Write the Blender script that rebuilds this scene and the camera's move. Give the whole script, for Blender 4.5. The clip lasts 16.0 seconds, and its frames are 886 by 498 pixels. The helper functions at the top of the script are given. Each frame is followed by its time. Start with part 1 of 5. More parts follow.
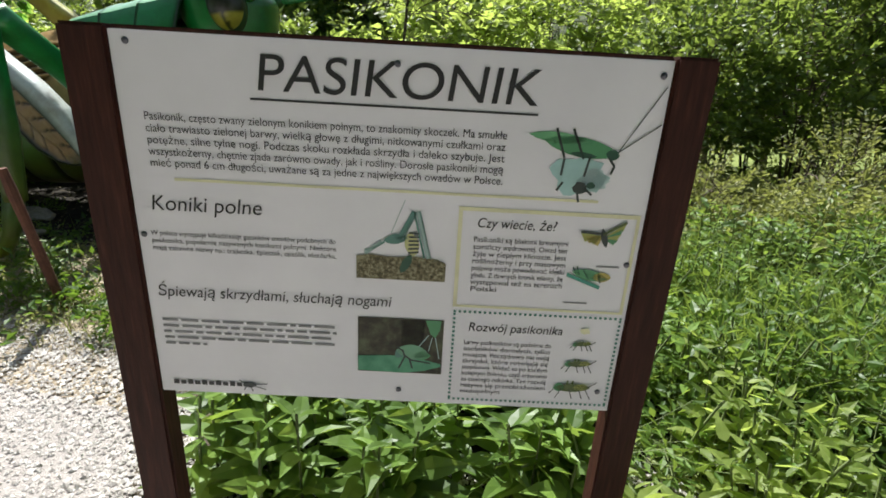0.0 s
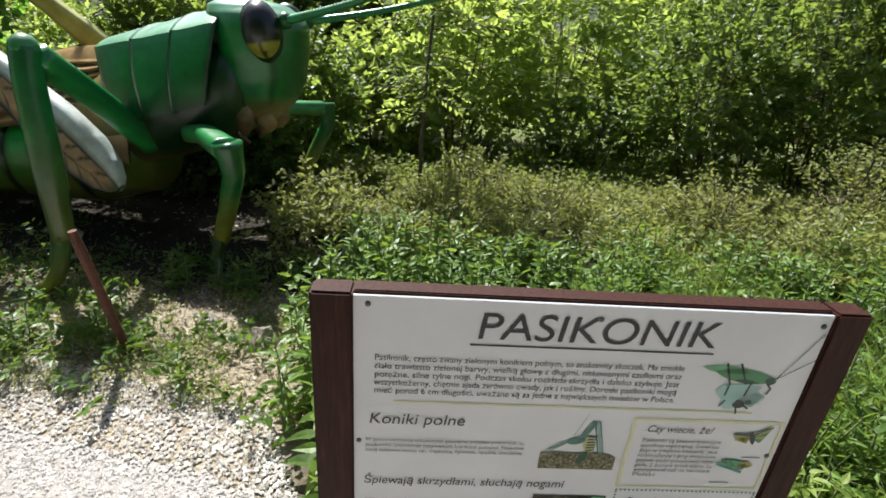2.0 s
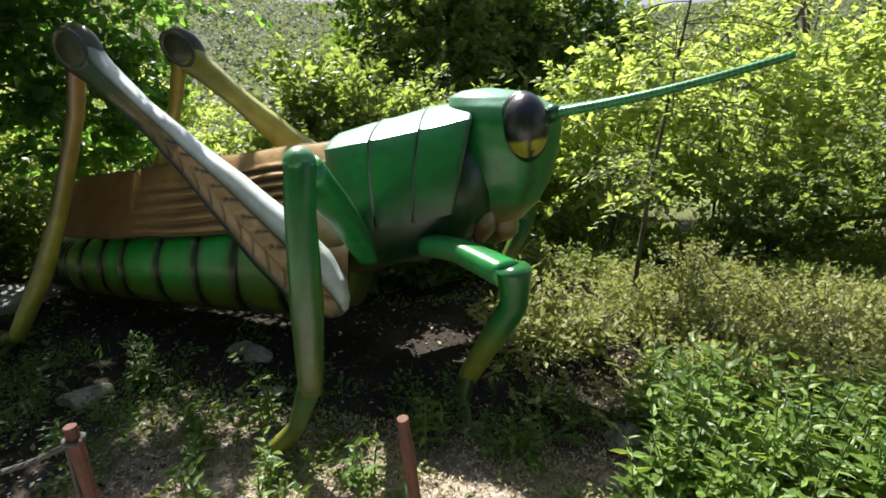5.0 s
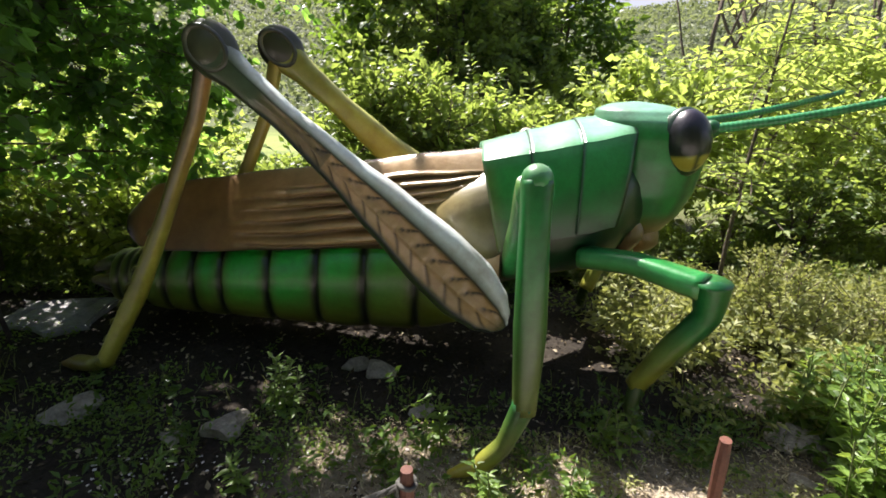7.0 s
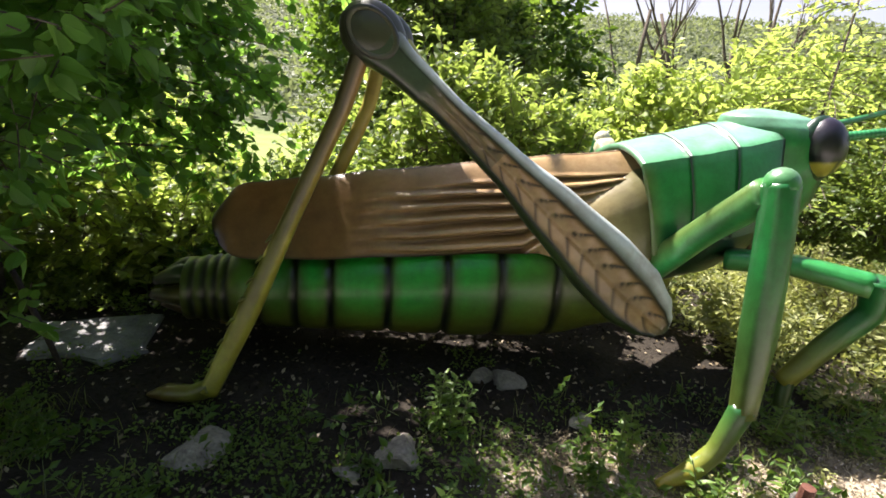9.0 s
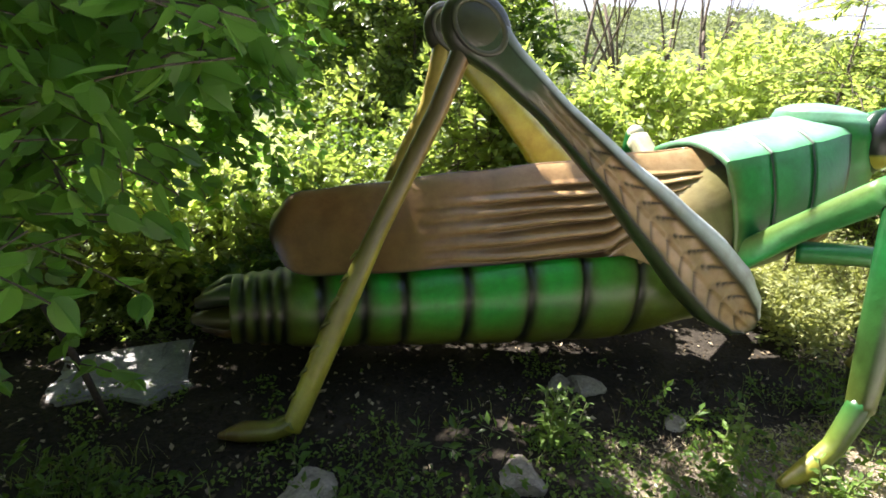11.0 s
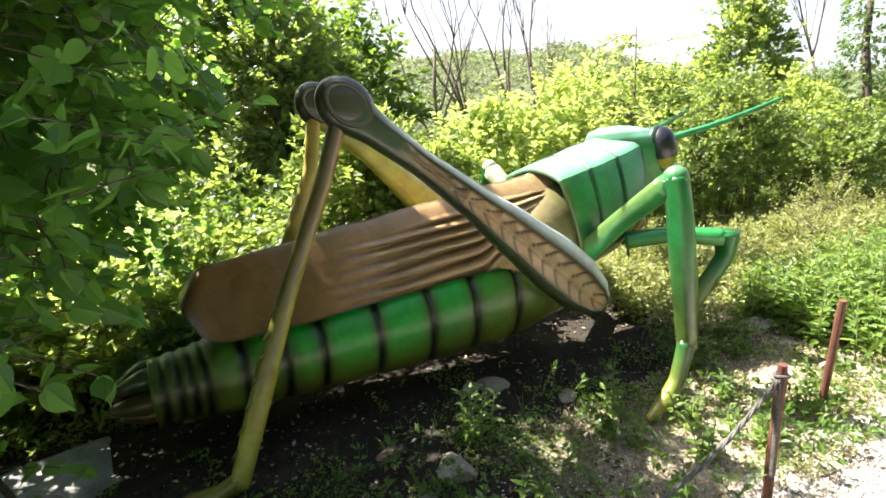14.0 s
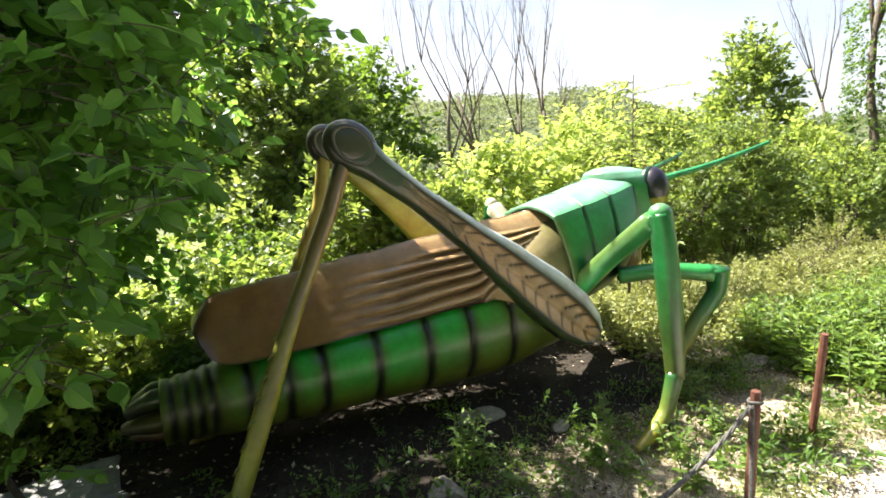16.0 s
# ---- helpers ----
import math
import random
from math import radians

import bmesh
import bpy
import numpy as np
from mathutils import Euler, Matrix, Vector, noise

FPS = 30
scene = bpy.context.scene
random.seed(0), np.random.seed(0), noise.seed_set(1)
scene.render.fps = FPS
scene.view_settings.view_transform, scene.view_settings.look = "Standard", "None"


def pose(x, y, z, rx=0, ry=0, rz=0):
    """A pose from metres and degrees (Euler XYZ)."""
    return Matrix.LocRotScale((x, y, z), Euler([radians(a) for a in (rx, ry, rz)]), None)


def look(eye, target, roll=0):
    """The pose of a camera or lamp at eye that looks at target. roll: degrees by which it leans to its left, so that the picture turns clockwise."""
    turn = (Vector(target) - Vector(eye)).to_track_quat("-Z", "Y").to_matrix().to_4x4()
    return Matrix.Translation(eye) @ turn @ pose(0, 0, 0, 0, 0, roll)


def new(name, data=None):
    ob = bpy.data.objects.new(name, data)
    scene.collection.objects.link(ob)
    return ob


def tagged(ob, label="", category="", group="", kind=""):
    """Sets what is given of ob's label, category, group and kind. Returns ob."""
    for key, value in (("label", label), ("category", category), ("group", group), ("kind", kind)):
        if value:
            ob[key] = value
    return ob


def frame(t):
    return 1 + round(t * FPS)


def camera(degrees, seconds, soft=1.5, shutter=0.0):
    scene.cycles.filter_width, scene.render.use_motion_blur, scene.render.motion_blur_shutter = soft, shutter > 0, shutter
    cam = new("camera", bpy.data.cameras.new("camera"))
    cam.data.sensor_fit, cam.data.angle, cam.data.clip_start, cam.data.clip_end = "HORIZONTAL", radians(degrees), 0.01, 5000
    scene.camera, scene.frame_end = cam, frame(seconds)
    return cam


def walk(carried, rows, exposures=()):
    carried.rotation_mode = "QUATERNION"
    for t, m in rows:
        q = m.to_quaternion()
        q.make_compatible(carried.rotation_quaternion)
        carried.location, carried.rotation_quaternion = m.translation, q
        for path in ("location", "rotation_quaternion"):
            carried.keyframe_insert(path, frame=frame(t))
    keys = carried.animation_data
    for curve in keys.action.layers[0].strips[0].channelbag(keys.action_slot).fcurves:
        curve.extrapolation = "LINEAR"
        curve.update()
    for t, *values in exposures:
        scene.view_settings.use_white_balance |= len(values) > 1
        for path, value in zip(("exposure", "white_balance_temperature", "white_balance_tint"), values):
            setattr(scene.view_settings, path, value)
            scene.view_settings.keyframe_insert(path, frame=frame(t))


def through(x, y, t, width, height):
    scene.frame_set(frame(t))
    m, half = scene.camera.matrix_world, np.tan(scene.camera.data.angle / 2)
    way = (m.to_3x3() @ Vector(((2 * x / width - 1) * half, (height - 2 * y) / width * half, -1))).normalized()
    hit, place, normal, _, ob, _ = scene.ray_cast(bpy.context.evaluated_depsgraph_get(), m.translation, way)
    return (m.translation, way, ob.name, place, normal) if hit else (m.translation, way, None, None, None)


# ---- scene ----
cam = camera(83.0, 16.0, 1.7)
PATH = [
    (0, (0.198, 0.024, 1.110), (-0.005, 1.897, 0.438), 1.4),
    (0.5, (0.172, 0.026, 1.134), (-0.027, 1.900, 0.465), 0.8),
    (1, (0.106, 0.010, 1.257), (-0.079, 1.882, 0.579), 0.7),
    (1.5, (-0.002, -0.023, 1.448), (-0.155, 1.836, 0.726), 1.6),
    (2, (-0.154, 0.041, 1.529), (-0.282, 1.867, 0.721), 2.2),
    (2.5, (-0.336, 0.202, 1.582), (-0.526, 2.034, 0.801), 1.9),
    (3, (-0.663, 0.439, 1.558), (-0.900, 2.306, 0.878), 1.0),
    (3.5, (-0.878, 0.498, 1.598), (-1.154, 2.375, 0.966), -0.3),
    (4, (-1.077, 0.621, 1.584), (-1.450, 2.497, 1.000), -0.6),
    (6.5, (-2.385, 0.560, 1.712), (-2.499, 2.465, 1.111), 1.3),
    (7, (-2.725, 0.544, 1.695), (-2.790, 2.450, 1.092), 1.5),
    (7.5, (-3.120, 0.621, 1.668), (-3.139, 2.528, 1.065), 1.7),
    (8, (-3.436, 0.645, 1.646), (-3.420, 2.558, 1.061), 2.2),
    (8.5, (-3.785, 0.686, 1.633), (-3.603, 2.592, 1.053), 3.3),
    (9, (-4.020, 0.742, 1.617), (-3.738, 2.634, 1.033), 3.8),
    (9.5, (-4.200, 0.864, 1.608), (-3.866, 2.747, 1.024), 4.2),
    (12, (-4.896, 1.091, 1.653), (-4.184, 2.854, 1.030), 0.6),
    (12.5, (-4.893, 1.052, 1.708), (-4.056, 2.770, 1.118), -1.6),
    (13, (-4.894, 1.011, 1.717), (-3.958, 2.691, 1.169), -2.9),
    (13.5, (-4.875, 0.908, 1.704), (-3.881, 2.568, 1.199), -3.6),
    (14, (-4.937, 0.712, 1.689), (-3.993, 2.418, 1.246), -4.1),
    (14.5, (-5.040, 0.575, 1.666), (-4.101, 2.291, 1.249), -4.1),
    (15, (-5.052, 0.529, 1.645), (-4.109, 2.250, 1.260), -4.5),
    (15.5, (-5.001, 0.527, 1.654), (-4.048, 2.256, 1.336), -4.0),
    (16, (-4.933, 0.502, 1.668), (-4.017, 2.257, 1.382), -3.6),
]
EXPOSURES = [(0.0, 1.1, 5900, 10), (2.0, 1.1, 5900, 10), (4.0, 1.29, 6000, 11), (8.0, 1.86, 6250, 20), (9.5, 2.1, 6250, 20), (12.0, 2.64, 6250, 15), (14.0, 2.57, 6300, 14), (16.0, 2.38, 6400, 13)]
walk(cam, [(t, look(eye, target, roll)) for t, eye, target, roll in PATH], EXPOSURES)

# ---- world, sun ----
SUN_DIR = Vector((-0.5, 0.74, 1.25)).normalized()
world = bpy.data.worlds.new("sky")
scene.world = world
world.use_nodes = True
wn = world.node_tree.nodes
wl = world.node_tree.links
sky = wn.new("ShaderNodeTexSky")
sky.sky_type = "NISHITA"
sky.sun_disc = False
sky.sun_elevation = math.asin(SUN_DIR.z)
sky.sun_rotation = math.atan2(SUN_DIR.x, SUN_DIR.y)
sky.air_density, sky.dust_density, sky.ozone_density = 1.0, 3.0, 1.0
wn["Background"].inputs["Strength"].default_value = 0.05
# bright spring haze and thin white cloud, thickest low over the horizon
sky_dir = wn.new("ShaderNodeTexCoord")
sky_up = wn.new("ShaderNodeSeparateXYZ")
wl.new(sky_dir.outputs["Generated"], sky_up.inputs[0])
haze = wn.new("ShaderNodeMapRange")
haze.interpolation_type = "SMOOTHSTEP"
wl.new(sky_up.outputs["Z"], haze.inputs[0])
haze.inputs[1].default_value, haze.inputs[2].default_value = 0.02, 0.55
haze.inputs[3].default_value, haze.inputs[4].default_value = 1.0, 0.12
cloud = wn.new("ShaderNodeTexNoise")
cloud.inputs["Scale"].default_value, cloud.inputs["Detail"].default_value = 3.2, 6.0
wl.new(sky_dir.outputs["Generated"], cloud.inputs["Vector"])
thick = wn.new("ShaderNodeMapRange")
wl.new(cloud.outputs["Fac"], thick.inputs[0])
thick.inputs[1].default_value, thick.inputs[2].default_value = 0.3, 0.6
thick.inputs[3].default_value, thick.inputs[4].default_value = 0.55, 1.0
veil = wn.new("ShaderNodeMath")
veil.operation = "MULTIPLY"
wl.new(haze.outputs[0], veil.inputs[0])
wl.new(thick.outputs[0], veil.inputs[1])
clouded = wn.new("ShaderNodeMix")
clouded.data_type = "RGBA"
wl.new(veil.outputs[0], clouded.inputs[0])
wl.new(sky.outputs[0], clouded.inputs[6])
clouded.inputs[7].default_value = (5.2, 5.3, 5.5, 1)
wl.new(clouded.outputs[2], wn["Background"].inputs["Color"])
sun_data = bpy.data.lights.new("sun", "SUN")
sun_data.energy, sun_data.angle, sun_data.color = 5.0, radians(0.53), (1.0, 0.94, 0.82)
sun = new("sun", sun_data)
sun.matrix_world = look(SUN_DIR * 60, (0, 0, 0))


# ---- materials ----
class Mat:
    """A small wrapper round one node material."""

    def __init__(self, name, rough=0.6, metal=0.0, spec=0.5):
        self.m = bpy.data.materials.new(name)
        self.m.use_nodes = True
        self.n, self.l = self.m.node_tree.nodes, self.m.node_tree.links
        self.b = self.n["Principled BSDF"]
        self.out = self.n["Material Output"]
        self.set(self.b, "Roughness", rough)
        self.set(self.b, "Metallic", metal)
        self.set(self.b, "Specular IOR Level", spec)

    def set(self, node, socket, value):
        if isinstance(value, bpy.types.NodeSocket):
            self.l.new(value, node.inputs[socket])
        else:
            node.inputs[socket].default_value = (*value, 1) if isinstance(value, tuple) and len(value) == 3 else value

    def node(self, kind, **values):
        nd = self.n.new(kind)
        for k, v in values.items():
            self.set(nd, k.replace("_", " "), v)
        return nd

    def coords(self):
        return self.node("ShaderNodeTexCoord").outputs["Object"]

    def noise(self, scale, detail=4.0, rough=0.6, vec=None):
        nd = self.node("ShaderNodeTexNoise", Scale=scale, Detail=detail, Roughness=rough)
        self.l.new(vec or self.coords(), nd.inputs["Vector"])
        return nd.outputs["Fac"]

    def ramp(self, fac, stops):
        nd = self.n.new("ShaderNodeValToRGB")
        els = nd.color_ramp.elements
        while len(els) < len(stops):
            els.new(0.5)
        for e, (p, c) in zip(els, stops):
            e.position, e.color = p, (*c, 1)
        self.l.new(fac, nd.inputs["Fac"])
        return nd.outputs["Color"]

    def mix(self, fac, a, b, kind="MIX"):
        nd = self.n.new("ShaderNodeMix")
        nd.data_type, nd.blend_type = "RGBA", kind
        for i, v in ((0, fac), (6, a), (7, b)):
            if isinstance(v, bpy.types.NodeSocket):
                self.l.new(v, nd.inputs[i])
            else:
                nd.inputs[i].default_value = (*v, 1) if isinstance(v, tuple) else v
        return nd.outputs[2]

    def bump(self, height, strength=0.4, distance=0.01):
        nd = self.node("ShaderNodeBump", Strength=strength, Distance=distance, Height=height)
        self.l.new(nd.outputs[0], self.b.inputs["Normal"])

    def colour(self, c):
        self.set(self.b, "Base Color", c)
        return self


def leaf_material(name, dark, light, through, gloss=0.45, amount=0.45):
    """A thin leaf: coloured front, light passing through, a soft shine; every leaf its own tone."""
    k = Mat(name, rough=gloss, spec=0.35)
    island = k.node("ShaderNodeNewGeometry").outputs["Random Per Island"]
    patch = k.noise(1.3, 2.0)
    mixed = k.node("ShaderNodeMath")
    mixed.operation = "MULTIPLY_ADD"
    k.l.new(island, mixed.inputs[0])
    mixed.inputs[1].default_value = 0.7
    half = k.node("ShaderNodeMath")
    half.operation = "MULTIPLY_ADD"
    k.l.new(patch, half.inputs[0])
    half.inputs[1].default_value, half.inputs[2].default_value = 0.9, -0.3
    k.l.new(half.outputs[0], mixed.inputs[2])
    col = k.ramp(mixed.outputs[0], [(0.1, dark), (0.9, light)])
    k.colour(col)
    tr = k.node("ShaderNodeBsdfTranslucent")
    k.l.new(k.mix(0.75, col, through), tr.inputs["Color"])
    ms = k.node("ShaderNodeMixShader", Fac=amount)
    k.l.new(k.b.outputs[0], ms.inputs[1])
    k.l.new(tr.outputs[0], ms.inputs[2])
    k.l.new(ms.outputs[0], k.out.inputs["Surface"])
    return k.m


def rough_material(name, stops, scale=6.0, rough=0.85, bump=0.5, dist=0.01, fine=60.0):
    k = Mat(name, rough=rough, spec=0.3)
    a = k.noise(scale, 5.0)
    b = k.noise(fine, 4.0)
    col = k.mix(0.35, k.ramp(a, stops), k.ramp(b, stops))
    k.colour(col)
    k.bump(b, bump, dist)
    return k.m


def plain_material(name, colour, rough=0.6, wear=0.15, metal=0.0):
    k = Mat(name, rough=rough, metal=metal)
    n = k.noise(14.0, 5.0)
    c2 = tuple(max(0.0, v * (1 - 2.2 * wear)) for v in colour)
    k.colour(k.ramp(n, [(0.3, c2), (0.7, colour)]))
    k.bump(k.noise(120.0, 3.0), 0.15, 0.002)
    return k.m


M_GRAVEL_BED = rough_material("gravel bed", [(0.25, (0.3, 0.27, 0.25)), (0.5, (0.45, 0.41, 0.38)), (0.75, (0.6, 0.56, 0.52))], 40.0, 0.95, 1.0, 0.012, 160.0)
M_BARK = rough_material("bark", [(0.3, (0.05, 0.04, 0.03)), (0.7, (0.16, 0.13, 0.1))], 18.0, 0.95, 0.8, 0.02, 80.0)
M_STEM = plain_material("plant stem", (0.16, 0.2, 0.07), 0.7)
M_ROCK = rough_material("limestone", [(0.3, (0.15, 0.135, 0.11)), (0.55, (0.3, 0.27, 0.22)), (0.8, (0.46, 0.42, 0.35))], 14.0, 0.95, 1.0, 0.02, 60.0)
M_LEAF_BRIGHT = leaf_material("yellow green leaves", (0.075, 0.12, 0.028), (0.29, 0.36, 0.09), (0.62, 0.76, 0.14), 0.5, 0.54)
M_LEAF_MID = leaf_material("mid green leaves", (0.035, 0.07, 0.016), (0.14, 0.2, 0.045), (0.4, 0.52, 0.08), 0.45, 0.42)
M_LEAF_WOOD = leaf_material("woodland leaves", (0.035, 0.07, 0.018), (0.14, 0.19, 0.05), (0.48, 0.62, 0.1), 0.42, 0.46)
M_LEAF_DARK = leaf_material("dark green leaves", (0.025, 0.06, 0.012), (0.08, 0.15, 0.028), (0.25, 0.4, 0.035), 0.42, 0.4)
M_LEAF_LINDEN = leaf_material("linden leaves", (0.02, 0.065, 0.013), (0.08, 0.175, 0.032), (0.36, 0.66, 0.09), 0.36, 0.5)
M_LEAF_NETTLE = leaf_material("nettle leaves", (0.025, 0.06, 0.01), (0.155, 0.25, 0.045), (0.44, 0.6, 0.08), 0.45, 0.34)
M_LEAF_COVER = leaf_material("ground cover leaves", (0.08, 0.105, 0.03), (0.32, 0.33, 0.12), (0.5, 0.54, 0.12), 0.55, 0.35)
M_GRASS = leaf_material("grass", (0.09, 0.12, 0.03), (0.25, 0.27, 0.09), (0.35, 0.4, 0.08), 0.55, 0.35)


# ---- mesh helpers ----
def mesh_from(name, verts, faces, mats, idx=None, smooth=False):
    me = bpy.data.meshes.new(name)
    me.from_pydata([tuple(v) for v in verts] if not isinstance(verts, np.ndarray) else verts.tolist(), [], faces if isinstance(faces, list) else faces.tolist())
    for m in mats:
        me.materials.append(m)
    if idx is not None:
        me.polygons.foreach_set("material_index", np.asarray(idx, dtype=np.int32))
    if smooth:
        me.polygons.foreach_set("use_smooth", np.ones(len(me.polygons), dtype=bool))
    me.update()
    return me


def part(name, bm, material, parent, label=""):
    me = bpy.data.meshes.new(name)
    bm.to_mesh(me)
    bm.free()
    me.materials.append(material)
    ob = new(name, me)
    ob.parent = parent
    return tagged(ob, label)


def place(name, me, parent=None, m=None, label="", category="", group="", kind=""):
    ob = new(name, me)
    if parent:
        ob.parent = parent
    if m is not None:
        ob.matrix_basis = m
    return tagged(ob, label, category, group, kind)


def box(bm, x0, x1, y0, y1, z0, z1, bevel=0.0):
    r = bmesh.ops.create_cube(bm, size=1.0, matrix=Matrix.Translation(((x0 + x1) / 2, (y0 + y1) / 2, (z0 + z1) / 2)) @ Matrix.Diagonal((x1 - x0, y1 - y0, z1 - z0, 1)))
    if bevel:
        edges = list({e for v in r["verts"] for e in v.link_edges})
        bmesh.ops.bevel(bm, geom=edges, offset=bevel, segments=2, affect="EDGES")
    return bm


def tube(points, radii, sides=7, cap=True):
    """Verts and faces of a tapering tube along points."""
    pts = [Vector(p) for p in points]
    verts, faces = [], []
    side = None
    for i, p in enumerate(pts):
        d = (pts[min(i + 1, len(pts) - 1)] - pts[max(i - 1, 0)]).normalized()
        if side is None:
            side = d.cross(Vector((0.31, 0.2, 0.93))).normalized()
        side = (side - d * side.dot(d)).normalized()
        other = d.cross(side)
        r = radii[i] if not isinstance(radii, (int, float)) else radii
        for k in range(sides):
            a = 2 * math.pi * k / sides
            verts.append(p + side * (math.cos(a) * r) + other * (math.sin(a) * r))
    for i in range(len(pts) - 1):
        for k in range(sides):
            a, b = i * sides + k, i * sides + (k + 1) % sides
            faces.append((a, b, b + sides, a + sides))
    if cap:
        faces.append(tuple(reversed(range(sides))))
        faces.append(tuple(range((len(pts) - 1) * sides, len(pts) * sides)))
    return verts, faces


class Soup:
    """Collects tubes into one mesh."""

    def __init__(self):
        self.v, self.f = [], []

    def add(self, v, f):
        o = len(self.v)
        self.v.extend(v)
        self.f.extend(tuple(i + o for i in q) for q in f)

    def mesh(self, name, mat, smooth=True):
        return mesh_from(name, self.v, self.f, [mat], smooth=smooth)


LEAF_SLIM = (np.array([(0, 0, 0), (0.45, 0.24, 0.05), (0.45, -0.24, 0.05), (1, 0, -0.12)]), [(0, 2, 3, 1)])
LEAF_FOLD = (np.array([(0, 0, 0), (0.42, 0.3, 0.08), (0.42, -0.3, 0.08), (1, 0, -0.15), (0.5, 0, 0)]), [(0, 2, 4), (2, 3, 4), (0, 4, 1), (1, 4, 3)])


def round_leaf():
    """A heart-shaped leaf with a pointed tip, folded a little along its rib."""
    half = [(-0.04, 0.14), (0.05, 0.3), (0.22, 0.41), (0.42, 0.43), (0.62, 0.36), (0.8, 0.22), (0.92, 0.09)]
    v = [(0, 0, 0)] + [(x, y, 0.16 * y - 0.12 * x * x) for x, y in half] + [(1.12, 0, -0.16)] + [(x, -y, 0.16 * y - 0.12 * x * x) for x, y in half[::-1]] + [(0.45, 0, -0.03)]
    f = [(0, 15, 2, 1), (15, 4, 3, 2), (15, 6, 5, 4), (15, 8, 7, 6), (15, 10, 9, 8), (15, 12, 11, 10), (15, 14, 13, 12), (15, 0, 14)]
    rib = [tuple(q) for q in f[:-1]] + [f[-1]]
    return np.array(v), [q[::-1] for q in rib]


LEAF_ROUND = round_leaf()


def leaves(pos, size, shape, rng, lift=0.0, droop=0.0, heading=None):
    """Vertices and faces of many leaves; lift: how far the leaves face up; droop: how far they hang."""
    pos = np.asarray(pos, float)
    n = len(pos)
    d = rng.normal(size=(n, 3)) if heading is None else np.asarray(heading) + rng.normal(size=(n, 3)) * 0.25
    d[:, 2] = d[:, 2] * 0.6 - droop
    d /= np.linalg.norm(d, axis=1)[:, None]
    up = rng.normal(size=(n, 3)) * (1 - lift)
    up[:, 2] += lift * 1.6 + 0.2
    s = np.cross(up, d)
    s /= np.linalg.norm(s, axis=1)[:, None] + 1e-9
    u = np.cross(d, s)
    sz = np.asarray(size) * rng.uniform(0.65, 1.25, n)
    tpl, fc = shape
    v = pos[:, None] + sz[:, None, None] * (tpl[None, :, 0:1] * d[:, None] + tpl[None, :, 1:2] * s[:, None] + tpl[None, :, 2:3] * u[:, None])
    k = len(tpl)
    offs = (np.arange(n) * k)[:, None]
    faces = []
    for q in fc:
        faces += (offs + np.array(q)[None]).tolist()
    return v.reshape(-1, 3), faces


def fnoise(x, y, s=1.0, seed=0.0):
    return noise.noise(Vector((x * s + seed, y * s - seed, seed * 0.7)))


# ---- ground ----
def ground_z(x, y):
    z = 0.0
    if y > 4.3:
        q = y - 4.3
        z -= 0.13 * q if q < 30 else 3.9 + 0.05 * min(q - 30, 60)
    near = min(1.0, max(0.0, (y - 1.7) / 0.8))
    z += near * (0.05 * fnoise(x, y, 0.9) + 0.025 * fnoise(x, y, 3.1, 5.0))
    r = math.hypot(x, y)
    if r > 120:
        az = math.degrees(math.atan2(x, y))
        fall = min(1.0, max(0.0, (az - 43) / 17))
        top = 58 - 34 * fall * fall * (3 - 2 * fall) + 4 * math.sin(az * 0.11 - 1.9) + 3 * math.sin(az * 0.047 + 2.0) + 1.5 * math.sin(az * 0.31)
        e = min(1.0, (r - 120) / 330)
        z += (top + 8) * (e * e * (3 - 2 * e)) + (4 * fnoise(x, y, 0.02) if r < 700 else 0)
    return z


def path_edge(x):
    """The line on which the gravel ends, as y at each x."""
    return 1.66 + 0.1 * math.sin(x * 2.1 + 0.4) - 0.62 * max(0.0, min(1.0, (x + 1.0) / 0.4))


